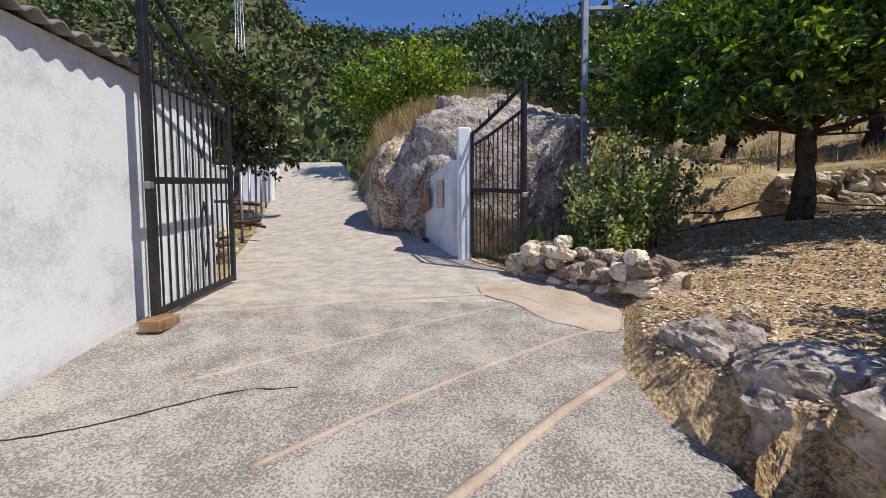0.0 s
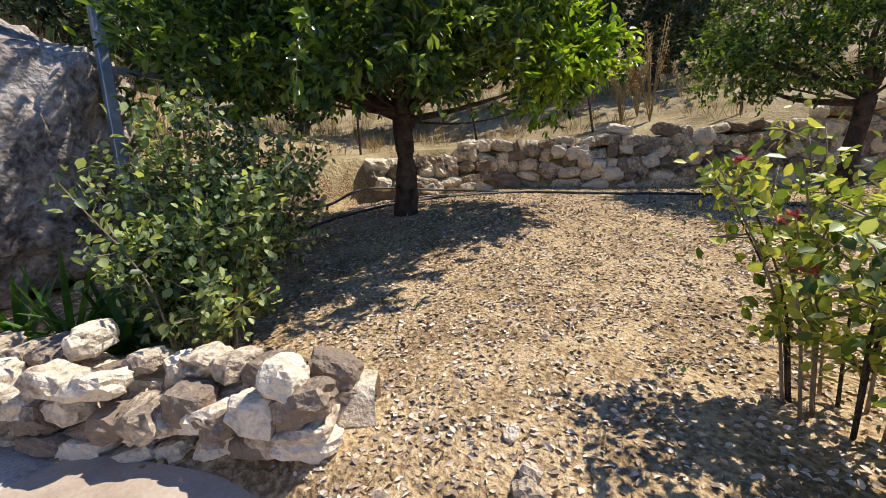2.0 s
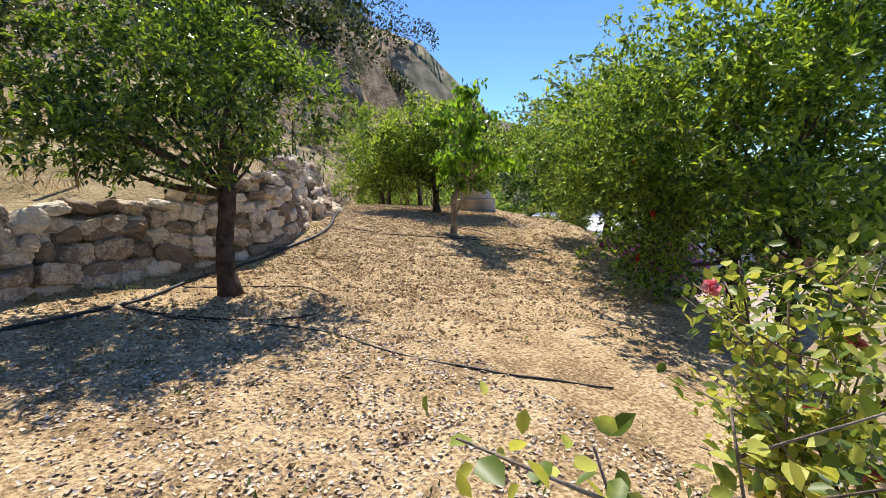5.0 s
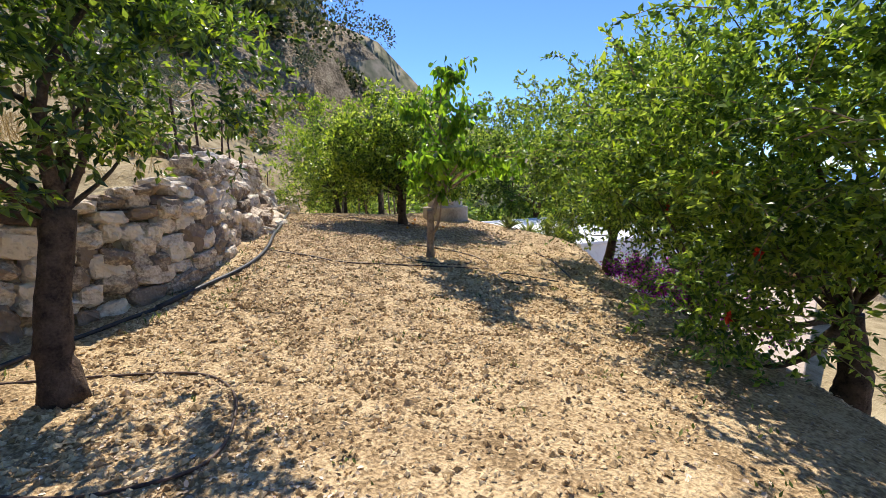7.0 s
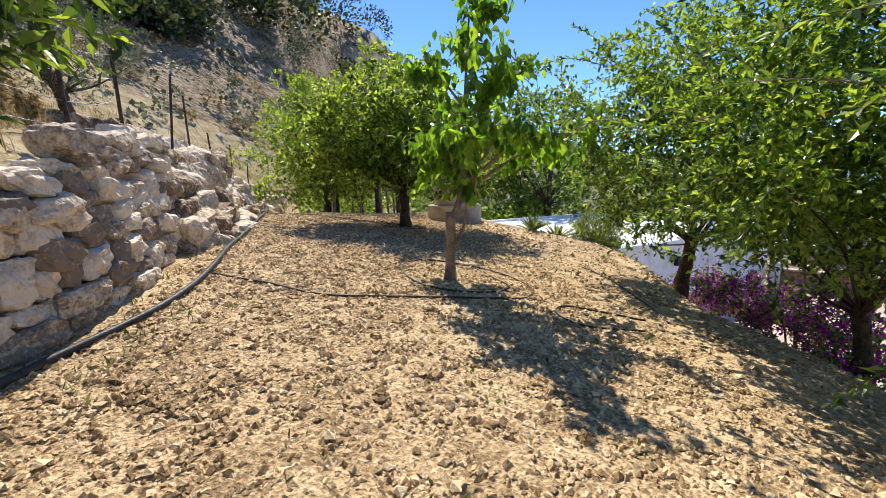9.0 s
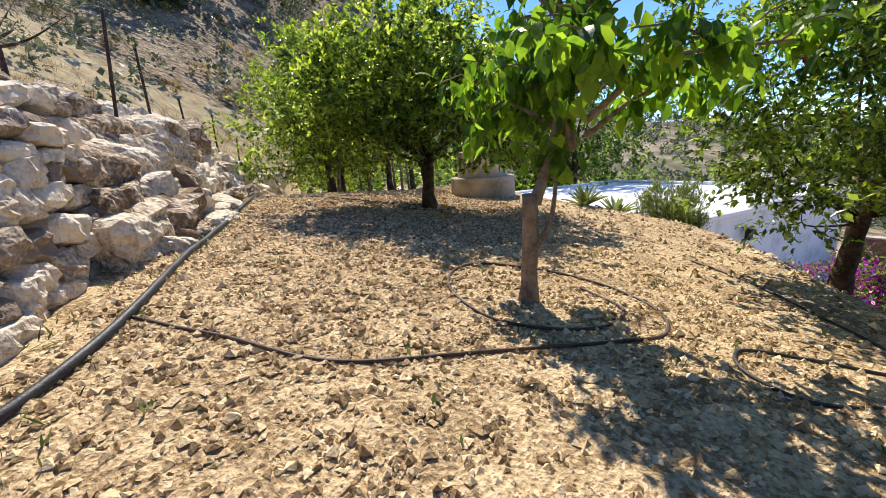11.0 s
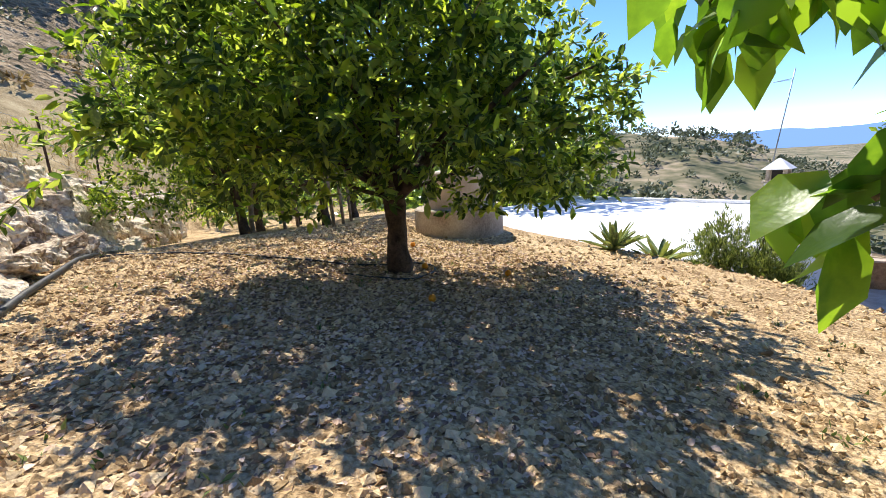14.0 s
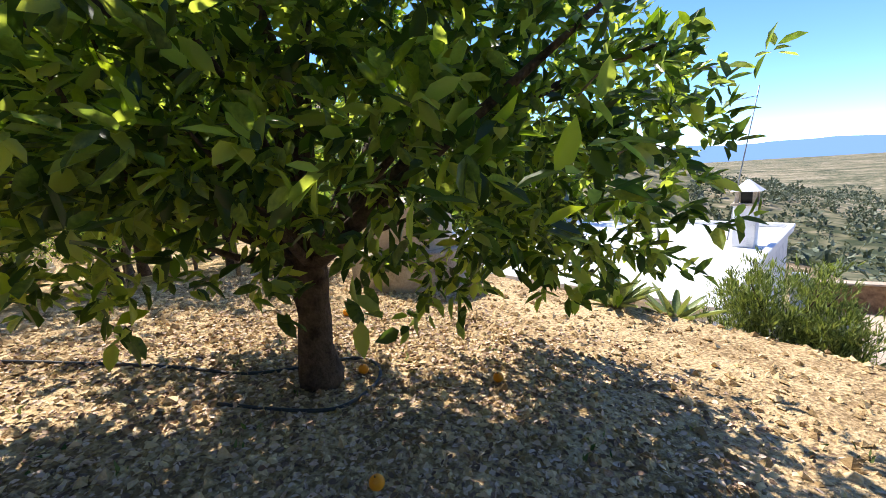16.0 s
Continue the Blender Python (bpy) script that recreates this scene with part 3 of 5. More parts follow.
for k, (tx, ty) in enumerate(((18.2, -9.2), (20.3, -9.0), (19.4, -11.2), (22.4, -9.8), (23.5, -12.5))):
    tree("citrus_tree", "dark leafy citrus tree at the shaded far end", "tree", (tx, ty), [(0, 0, 0), (0.0, 0.03, 0.5), (0.03, 0.0, 1.0)], [0.10, 0.075, 0.075],
         [((0.2, 0.2, 2.0), (1.5, 1.5, 1.0)), ((0.1, -0.2, 2.9), (1.2, 1.2, 0.9)), ((0.2, 0.5, 1.2), (1.0, 1.0, 0.6))], 8000, (0.11, 0.05), spread=0.26, seed=17 + k, group="far citrus trees")
tree("pomegranate_tree", "bushy pomegranate tree with red flowers at the terrace edge", "tree", (8.5, -7.45), [(0, 0, 0), (-0.05, -0.05, 0.45), (-0.12, -0.1, 0.95)], [0.125, 0.095, 0.085],
     [((-0.1, 0.0, 2.3), (1.6, 1.5, 1.2)), ((0.7, 0.6, 3.1), (1.1, 1.1, 0.9)), ((-0.9, 0.3, 1.6), (1.1, 1.1, 0.8)), ((-0.6, -0.4, 3.7), (1.3, 1.3, 0.9)), ((0.3, 0.3, 1.4), (0.9, 0.9, 0.45)), ((-0.3, 1.3, 3.1), (1.2, 1.2, 0.9)), ((0.6, 0.9, 1.9), (0.8, 0.8, 0.6)), ((-0.7, 1.7, 2.3), (0.9, 0.9, 0.7))], 32000, (0.085, 0.042), M_LEAFG, spread=0.26, young=0.10, seed=8, whips=170, whip=0.75)
tree("pomegranate_tree", "broad leafy pomegranate tree leaning over the terrace edge", "tree", (4.75, -4.1), [(0, 0, 0), (-0.05, 0.05, 0.5), (0.05, 0.1, 1.1)], [0.17, 0.13, 0.12],
     [((0.0, 0.2, 2.6), (1.5, 1.4, 1.3)), ((0.7, 0.8, 1.5), (0.75, 0.7, 0.7)), ((0.3, 0.2, 3.7), (1.5, 1.5, 1.0)), ((-0.6, 0.7, 2.1), (0.9, 0.8, 0.7)), ((0.95, 0.95, 1.1), (0.4, 0.4, 0.5)), ((1.0, -0.5, 2.6), (1.0, 1.0, 1.0)), ((0.7, 0.5, 2.1), (1.0, 0.95, 0.85)), ((0.9, 1.3, 2.9), (0.9, 0.8, 0.7)), ((0.75, 0.7, 0.75), (0.5, 0.5, 0.45))], 33000, (0.085, 0.042), M_LEAFG, spread=0.25, young=0.12, seed=9, whips=190, whip=0.7)
tree("pomegranate_tree", "smaller bushy pomegranate between two larger ones", "tree", (6.5, -5.7), [(0, 0, 0), (-0.05, 0.02, 0.5), (0.0, 0.0, 1.0)], [0.09, 0.075, 0.07],
     [((0.0, 0.0, 2.4), (1.4, 1.3, 1.3)), ((0.4, 0.6, 2.0), (0.9, 0.9, 0.6)), ((0.4, 0.9, 3.1), (1.2, 1.1, 0.9)), ((0.3, 0.5, 3.7), (0.9, 0.9, 0.7)), ((0.5, 1.5, 2.4), (0.9, 0.9, 0.7))], 20000, (0.085, 0.042), M_LEAFG, spread=0.25, young=0.12, seed=29, whips=120, whip=0.75)
tree("fig_tree", "leafy green tree at the terrace edge behind roses", "tree", (3.9, -2.7), [(0, 0, 0), (0.05, 0.05, 0.6), (0.0, 0.1, 1.2)], [0.10, 0.08, 0.07],
     [((-0.1, 0.1, 2.4), (1.2, 1.1, 1.2)), ((-0.2, 0.6, 1.4), (0.8, 0.7, 0.7)), ((0.1, 0.3, 3.3), (1.0, 1.0, 0.9))], 15000, (0.09, 0.045), M_LEAFG, spread=0.24, young=0.25, seed=19, whips=80, whip=0.5)
for x, y, z in ((8.2, -6.2, 4.4), (8.9, -6.0, 3.4), (7.9, -6.3, 2.6), (8.6, -5.9, 2.9), (6.9, -4.6, 3.3), (6.6, -4.7, 2.5), (5.4, -2.9, 2.2), (5.8, -3.2, 2.9), (5.6, -2.9, 1.6), (7.4, -5.6, 4.0)):
    fl = thing("pomegranate_flower", "bright red pomegranate flower at a shoot tip", "flower", (x, y, z), "pomegranate flowers")
    g = np.random.default_rng(int(x * 100))
    part("petals", leaf_mesh("petals", g.normal(0, 0.01, (14, 3)), g.normal(0, 1, (14, 3)), 0.05, 0.04, M_RED, 0, 2), fl)
    part("calyx", tube([(0, 0, 0.02), (0, 0, -0.03), (0, 0, -0.06)], [0.018, 0.014, 0.004], 6, M_RED, "calyx"), fl)

# the persimmon: a cut-back trunk, a leaning leader and long drooping leaves
pb = Vector((10.3, -3.92, ground(10.3, -3.92) - 0.04))
pers = thing("persimmon_tree", "young persimmon tree with large drooping leaves and cut-back trunk", "tree", pb)
part("trunk", tube(spline([(0.02, 0, 0), (0.0, 0.0, 0.3), (-0.02, 0.01, 0.6), (-0.03, 0.02, 0.9)], 4), np.interp(np.linspace(0, 1, 13), [0, 0.2, 1], [0.092, 0.064, 0.06]), 16, M_BARK2, "trunk", rough=0.15), pers, "grey-brown trunk sawn off flat")
tips = []
prng = random.Random(11)
for start, mid, end, rad in (((0.2, 0.18, 0.46), (0.10, 0.10, 0.72), (0.07, 0.05, 1.2), 0.032), ((0.2, 0.18, 0.82), (0.12, 0.1, 1.15), (0.0, 0.0, 1.9), 0.055), ((-0.02, 0.0, 1.2), (0.05, 0.1, 1.9), (0.0, 0.05, 3.2), 0.04),
                             ((-0.1, -0.04, 1.4), (-0.55, -0.25, 1.75), (-1.25, -0.45, 1.75), 0.03), ((-0.1, -0.04, 1.3), (-0.4, -0.5, 1.6), (-0.7, -1.0, 1.6), 0.025), 
                             ((0.0, 0.0, 1.7), (0.35, -0.2, 2.2), (0.7, -0.3, 2.3), 0.022), ((0.0, 0.0, 1.8), (-0.35, 0.2, 2.3), (-0.75, 0.35, 2.35), 0.022), ((0.0, 0.0, 2.1), (-0.2, -0.3, 2.6), (-0.45, -0.6, 2.7), 0.018),
                             ((-0.05, 0.0, 1.6), (-0.3, 0.35, 1.9), (-0.5, 0.7, 1.7), 0.02), ((-0.1, 0.0, 1.5), (-0.5, 0.05, 1.8), (-0.95, 0.1, 1.75), 0.02),
                             ((0.0, 0.0, 1.35), (0.35, -0.25, 1.65), (0.68, -0.5, 1.5), 0.025), ((0.0, 0.0, 1.55), (0.4, -0.12, 1.85), (0.7, -0.35, 1.7), 0.022), ((0.0, 0.0, 1.3), (0.55, 0.05, 1.6), (0.9, -0.05, 1.35), 0.022), ((0.0, 0.0, 1.5), (0.6, 0.0, 1.85), (1.0, -0.1, 1.75), 0.022),
                             ((0.0, 0.03, 2.4), (0.3, -0.3, 2.9), (0.6, -0.6, 3.0), 0.016), ((0.0, 0.03, 2.5), (-0.3, 0.2, 3.0), (-0.6, 0.3, 3.1), 0.016), ((0.0, 0.0, 2.0), (0.5, 0.1, 2.6), (0.8, 0.2, 2.7), 0.018)):
    line = [p + Vector((-0.24, -0.2, 0)) for p in spline([start, mid, end], 6)]
    part("branch", tube(line, [rad * (1 - 0.75 * k / (len(line) - 1)) for k in range(len(line))], 8, M_BARK2, "branch", rough=0.15), pers)
    tips += [p for p in line[4:]] * 2 + [line[-1]] * 3
    for q in range(5):
        a = line[prng.randint(4, len(line) - 1)]
        e = a + Vector((prng.uniform(-0.4, 0.4), prng.uniform(-0.4, 0.4), prng.uniform(-0.05, 0.25)))
        part("twig", tube([a, (a + e) / 2 + Vector((0, 0, 0.05)), e], [0.009, 0.007, 0.004], 5, M_BARK2, "twig"), pers)
        tips += [a.lerp(e, w) for w in (0.4, 0.6, 0.8, 1.0, 1.0)]
tips = np.array([tuple(p) for p in tips if p.z > 1.2])
n_leaf = 2150
pick = RNG.integers(0, len(tips), n_leaf)
lp = tips[pick] + RNG.normal(0, 0.06, (n_leaf, 3))
ld = RNG.normal(0, 0.55, (n_leaf, 3)) + np.array([0, 0, -0.55])
part("crown", leaf_mesh("crown", lp, ld, 0.155, 0.088, M_LEAFP, 0.5, 3, 0.12), pers, "large drooping glossy green leaves", "stuff")


# ---- stones ----
def stone_mesh(name, seed, mat, cuts=1, rough=0.22, smooth=False, facets=10, keep=0.85):
    """An irregular block about one metre across, cut by random planes."""
    r = random.Random(seed)
    planes = [(Vector(p), 0.46 * r.uniform(0.9, 1.1)) for p in ((1, 0, 0), (-1, 0, 0), (0, 1, 0), (0, -1, 0), (0, 0, 1), (0, 0, -1))]
    for k in range(facets):
        planes.append((Vector((r.gauss(0, 1), r.gauss(0, 1), r.gauss(0, 1))).normalized(), r.uniform(0.46, 0.62)))
    bm = bmesh.new()
    bmesh.ops.create_cube(bm, size=1)
    bmesh.ops.subdivide_edges(bm, edges=bm.edges[:], cuts=cuts, use_grid_fill=True)
    off = Vector((seed * 7.3, seed * 3.1, seed * 1.7))
    for v in bm.verts:
        n = v.co.normalized()
        d = min(q / max(n.dot(p), 0.05) for p, q in planes)
        d = d * keep + 0.5 * (1 - keep)
        if cuts > 3:
            d += rough * 0.22 * (noise.noise(n * 2.2 + off) + 0.6 * noise.noise(n * 5.5 + off) + 0.4 * noise.noise(n * 12 + off))
        else:
            d += rough * 0.2 * noise.noise(n * 2.5 + off)
        v.co = n * d
    return bm_mesh(name, bm, mat, smooth)


STONES = [stone_mesh("stone", k, M_STONE, 4, 0.5, False, 10, 0.74) for k in range(16)]
BOULDERS = [stone_mesh("boulder", 40 + k, M_ROCK, 7, 0.42, False, 9) for k in range(12)]
GREYS = [stone_mesh("grey_boulder", 70 + k, M_GREYROCK, 8, 0.5, False, 9) for k in range(6)]
srng = random.Random(5)


def along(line, lo, hi):
    """Places along a line every 2 cm between two lengths: point, way, length."""
    out, s = [], 0.0
    for a, b in zip(line[:-1], line[1:]):
        d = (b - a).length
        k = max(1, int(d / 0.02))
        for i in range(k):
            q = s + d * i / k
            if lo <= q <= hi:
                out.append((a.lerp(b, i / k), (b - a).normalized(), q))
        s += d
    return out


def dry_wall(parent, line, lo, hi, high, course=(0.13, 0.26), wide=(0.16, 0.46), lean=0.12, back=0.06, deep=0.34):
    """Courses of stones along a line from length lo to hi; high(s) gives the wall's height. Each stone is a part."""
    places = along(line, lo, hi)
    z = -0.05
    count = 0
    while z < max(high(p[2]) for p in places):
        h = srng.uniform(*course)
        s = lo + srng.uniform(-0.2, 0)
        while s < hi:
            w = srng.uniform(*wide) * (1.25 if z < 0.3 else 1.0)
            c = s + w / 2
            s += w * 0.97
            p = min(places, key=lambda q: abs(q[2] - c))
            if z + h * 0.5 > high(p[2]) + srng.uniform(-0.06, 0.08):
                continue
            n = Vector((-p[1].y, p[1].x, 0))
            base = ground(p[0].x - n.x * 0.12, p[0].y - n.y * 0.12)
            hh = h * srng.uniform(0.85, 1.4)
            at = p[0] + n * (back + lean * (z + h / 2) + srng.uniform(-0.03, 0.05))
            ob = new("stone", STONES[srng.randrange(len(STONES))])
            ob.parent = parent
            ob.matrix_basis = Matrix.LocRotScale((at.x, at.y, base + z + h / 2 + srng.uniform(-0.06, 0.06)), Euler((srng.uniform(-0.2, 0.2), srng.uniform(-0.3, 0.3), math.atan2(p[1].y, p[1].x) + srng.uniform(-0.12, 0.12) + srng.choice((0, math.pi)))), (w * 1.06, deep * srng.uniform(0.9, 1.2), hh * 1.12))
            count += 1
        z += h * 0.93
    return count


garden_wall = thing("retaining_wall", "dry-stone retaining wall of rough tan and ochre stones", "wall", kind="structure")
dry_wall(garden_wall, WALL_LINE, 2.6, 14.9, lambda s: 0.72 + 0.045 * (s - 2.6) + 0.25 * float(sstep(10, 13, s)))

# the boulders that carry the wall on towards the far end
length_all = sum((b - a).length for a, b in zip(WALL_LINE[:-1], WALL_LINE[1:]))
boulder_bank = thing("boulder_wall", "retaining bank of stacked pale weathered boulders", "wall", kind="structure")
brng = random.Random(9)


def boulder_row(lo, hi, size, rise, off, flat=0.7):
    s = lo
    while s < hi:
        w = brng.uniform(*size)
        p = min(along(WALL_LINE, s + w / 2 - 0.03, s + w / 2 + 0.03) or along(WALL_LINE, s, s + 0.3), key=lambda q: abs(q[2] - s - w / 2))
        s += w * 0.86
        n = Vector((-p[1].y, p[1].x, 0))
        at = p[0] + n * (off + brng.uniform(-0.1, 0.1))
        base = ground(p[0].x - n.x * 0.3, p[0].y - n.y * 0.3)
        ob = new("boulder", BOULDERS[brng.randrange(len(BOULDERS))])
        ob.parent = boulder_bank
        ob.matrix_basis = Matrix.LocRotScale((at.x, at.y, base + rise + brng.uniform(-0.06, 0.06)), Euler((brng.uniform(-0.3, 0.3), brng.uniform(-0.35, 0.35), math.atan2(p[1].y, p[1].x) + brng.uniform(-0.4, 0.4))), (w * 1.15, w * brng.uniform(0.8, 1.1), w * flat * brng.uniform(0.8, 1.1)))


boulder_row(14.6, length_all - 2, (0.9, 1.6), 0.22, 0.26, 0.60)
boulder_row(15.0, length_all - 2, (1.0, 1.7), 0.80, 0.55, 0.58)
boulder_row(14.7, length_all - 2, (0.6, 1.2), 1.22, 0.80, 0.60)
boulder_row(14.8, length_all - 2, (0.25, 0.6), 1.52, 1.05, 0.7)
boulder_row(15.2, length_all - 6, (0.3, 0.8), 0.05, -0.25, 0.45)
boulder_row(14.8, length_all - 4, (0.25, 0.6), 0.52, 0.16, 0.8)

# low wall and loose rocks beside the drive
low_wall = thing("low_wall", "low rubble wall of rough stones beside the drive", "wall", kind="structure")
LOW = spline([(0.98, 5.35, 0), (1.25, 4.85, 0), (1.55, 4.35, 0), (1.78, 3.9, 0), (2.0, 3.6, 0)], 8)


dry_wall(low_wall, LOW[::-1], 0.25, 2.05, lambda s: 0.24 + 0.08 * s, (0.08, 0.13), (0.09, 0.22), 0.16, 0.0, 0.2)
dry_wall(low_wall, [v + Vector((0.17, 0.12, 0)) for v in LOW[::-1]], 0.2, 2.05, lambda s: 0.26 + 0.08 * s, (0.08, 0.13), (0.10, 0.22), 0.12, 0.0, 0.22)
core_v, core_f = [], []
for i, p in enumerate(LOW):
    d = (LOW[min(i + 1, len(LOW) - 1)] - LOW[max(i - 1, 0)]).normalized()
    n = Vector((-d.y, d.x, 0))
    gz = ground(p.x - n.x * 0.12, p.y - n.y * 0.12)
    top = gz + 0.34 - 0.14 * i / (len(LOW) - 1) + 0.03 * noise.noise(p * 6)
    core_v += [(p.x + n.x * q, p.y + n.y * q, z) for q, z in ((0.04, gz - 0.3), (0.09, top - 0.04), (0.14, top), (0.27, top + 0.01), (0.29, gz - 0.3))]
    if i:
        core_f += [((i - 1) * 5 + k, i * 5 + k, i * 5 + k + 1, (i - 1) * 5 + k + 1) for k in range(4)]
part("mortar", mesh_np("mortar", core_v, core_f, M_STONE, True), low_wall, "rough mortar between the stones")
rrng = random.Random(21)
for x, y, w, h in ((1.62, 2.5, 0.5, 0.28), (1.75, 1.95, 0.55, 0.3), (2.5, 1.6, 0.5, 0.26), (1.95, 1.4, 0.8, 0.36), (2.75, 1.3, 0.8, 0.5)):
    ob = thing("rock", "rough grey limestone rock half sunk in the ground", "rock", (x, y, ground(x, y) - 0.06), "rocks beside the drive", GREYS[rrng.randrange(6)])
    ob.rotation_euler, ob.scale = (rrng.uniform(-0.3, 0.3), rrng.uniform(-0.3, 0.3), rrng.uniform(0, 6)), (w * 1.15, w, h * 1.35)
for k in range(12):
    x, y = rrng.uniform(1.55, 2.3), rrng.uniform(2.0, 3.4)
    w = rrng.uniform(0.05, 0.12)
    ob = thing("small_stone", "small loose stone among dry leaves", "stone", (x, y, ground(x, y) + w * 0.15), "loose stones by the drive", STONES[k % 16])
    ob.rotation_euler, ob.scale = (rrng.uniform(-0.5, 0.5), rrng.uniform(-0.5, 0.5), rrng.uniform(0, 6)), (w, w * 0.8, w * 0.6)


def outcrop(name, label, centre, radii, seed, mat, rough=0.25, level=5):
    bm = bmesh.new()
    bmesh.ops.create_icosphere(bm, subdivisions=level, radius=1)
    off = Vector((seed * 5.1, seed * 2.3, seed))
    for v in bm.verts:
        n = v.co.copy()
        f = 1 + rough * (noise.noise(n * 1.4 + off) + 0.55 * noise.noise(n * 3.1 + off) + 0.3 * abs(noise.noise(n * 7 + off)) + 0.2 * noise.noise(n * 14 + off) + 0.1 * noise.noise(n * 34 + off))
        p = Vector([math.copysign(abs(c) ** 0.75, c) for c in n]) * f
        v.co = Vector((p.x * radii[0], p.y * radii[1], p.z * radii[2]))
    return thing(name, label, "rock", centre, "", bm_mesh(name, bm, mat, True))


outcrop("rock_outcrop", "huge rounded grey limestone boulder above the drive", (1.1, 9.3, 2.3), (2.0, 1.5, 1.75), 3, M_GREYROCK, 0.2, 6)
outcrop("rock_outcrop", "brown rock face at the cut edge of the drive", (-0.7, 10.4, 1.9), (1.0, 1.9, 1.5), 4, M_ROCK, 0.2, 5)

outcrop("rock_outcrop", "dark fissured limestone ledge beside the drive", (2.12, 1.55, ground(2.12, 1.55) - 0.34), (0.42, 0.5, 0.38), 6, M_GREYROCK, 0.3, 6)
outcrop("rock_outcrop", "low grey limestone ledge under the roses", (2.5, 1.1, ground(2.5, 1.1) - 0.22), (0.55, 0.55, 0.45), 7, M_GREYROCK, 0.3, 5)

# ---- the drive ----
def strip(name, left, right, mat, lift, n=26, rough=0.0):
    """A sheet between two lines, following the drive."""
    v, f = [], []
    for a, b in zip(left, right):
        for k in range(n + 1):
            p = Vector(a).lerp(Vector(b), k / n)
            v.append((p.x, p.y, float(road_z(p.x, p.y)) + lift + rough * noise.noise(p * 3)))
    for i in range(len(left) - 1):
        for k in range(n):
            f.append((i * (n + 1) + k, i * (n + 1) + k + 1, (i + 1) * (n + 1) + k + 1, (i + 1) * (n + 1) + k))
    return mesh_np(name, v, f, mat, True)


M_ROADL = material("exposed_aggregate", (0.21, 0.19, 0.165), (0.52, 0.465, 0.40), 3.0, 0.92, 1.0, 75, (0.37, 0.33, 0.285), dist=0.014, spec=0.2, grain=1.6)
ys = np.concatenate([np.arange(-8, 9, 0.4), np.arange(9, 40, 1.5)])
kx = np.interp(ys, [v.y for v in KERB_LINE], [v.x for v in KERB_LINE])
lx = np.interp(ys, [-8, 5, 6.2, 9.5, 15, 20, 24, 40], [-2.66, -2.6, -3.15, -4.1, -6.0, -8.0, -9.5, -17])
road = thing("road", "worn grey concrete drive climbing through the gate", "road", kind="structure")
lower = ys < 4.2
part("slab", strip("slab", [(a, b + 0.0, 0) for a, b in zip(lx[lower], ys[lower])], [(a, b, 0) for a, b in zip(kx[lower], ys[lower])], M_ROADL, 0.022), road, "rough concrete with exposed gravel")
upper = ys > 3.7
part("slab", strip("slab", [(a, b, 0) for a, b in zip(lx[upper], ys[upper])], [(a, b, 0) for a, b in zip(kx[upper], ys[upper])], M_ROAD, 0.018), road, "smoother pale concrete with brushed grooves")
for line, r in (([(-2.5, 3.72), (-1.6, 3.9), (-0.4, 4.12), (0.6, 4.25), (0.95, 3.9)], 0.022), ([(-0.9, 1.9), (-0.43, 2.28), (0.3, 2.8), (0.92, 3.2), (1.25, 3.35)], 0.02), ([(-0.6, 1.2), (0.03, 1.72), (0.6, 2.25), (1.16, 2.7)], 0.034), ([(-1.7, 2.6), (-0.6, 3.25), (0.3, 3.75), (0.62, 3.9)], 0.016)):
    pts = spline([(x, y, 0) for x, y in line], 8)
    v = [Vector((p.x + 0.015 * noise.noise(p * 4), p.y + 0.015 * noise.noise(p * 5), float(road_z(p.x, p.y)) + 0.020)) for p in pts]
    me = tube(v, [r * (1 + 0.3 * noise.noise(p * 6)) for p in v], 8, M_PATCH, "joint")
    for q in me.vertices:
        q.co.z = float(road_z(q.co.x, q.co.y)) + 0.020 + (q.co.z - float(road_z(q.co.x, q.co.y)) - 0.020) * 0.55
    part("joint", me, road, "cement joint standing slightly proud")
for k in range(14):
    y0 = 4.6 + 0.42 * k
    xa, xb = float(np.interp(y0, ys, lx)) + 0.15, float(np.interp(y0, ys, kx)) - 0.1
    g = spline([(xa + (xb - xa) * w, y0 + 0.06 * math.sin(k * 2.1 + 5 * w) + 0.12 * w, 0) for w in (0, 0.25, 0.5, 0.75, 1)], 6)
    part("groove", tube([Vector((p.x, p.y + 0.02 * noise.noise(p * 5), float(road_z(p.x, p.y)) + 0.016)) for p in g], [0.007 + 0.004 * noise.noise(p * 7) for p in g], 5, M_ROAD if k % 3 else M_PATCH, "groove"), road)
crack = spline([(x, y, 0) for x, y in ((-2.4, 2.05), (-1.9, 2.2), (-1.3, 2.5), (-0.9, 2.55))], 8)
part("crack", tube([Vector((p.x, p.y + 0.02 * noise.noise(p * 9), float(road_z(p.x, p.y)) + 0.022)) for p in crack], [0.006 + 0.004 * noise.noise(p * 8) for p in crack], 5, M_BLACK, "crack"), road)
pl = spline([(0.35, 4.6, 0), (0.42, 4.25, 0), (0.68, 3.9, 0), (0.9, 3.55, 0), (1.16, 3.3, 0)], 8)
pr = spline([(1.22, 4.72, 0), (1.42, 4.35, 0), (1.56, 4.0, 0), (1.55, 3.65, 0), (1.36, 3.28, 0)], 8)
for k, p in enumerate(pl):
    p.x += 0.05 * noise.noise(p * 3.0)
    p.y += 0.04 * noise.noise(p * 4.0 + Vector((3, 0, 0)))
part("patch", strip("patch", pl, pr, M_PATCH, 0.027, 14, 0.003), road, "smooth pinkish cement patch")

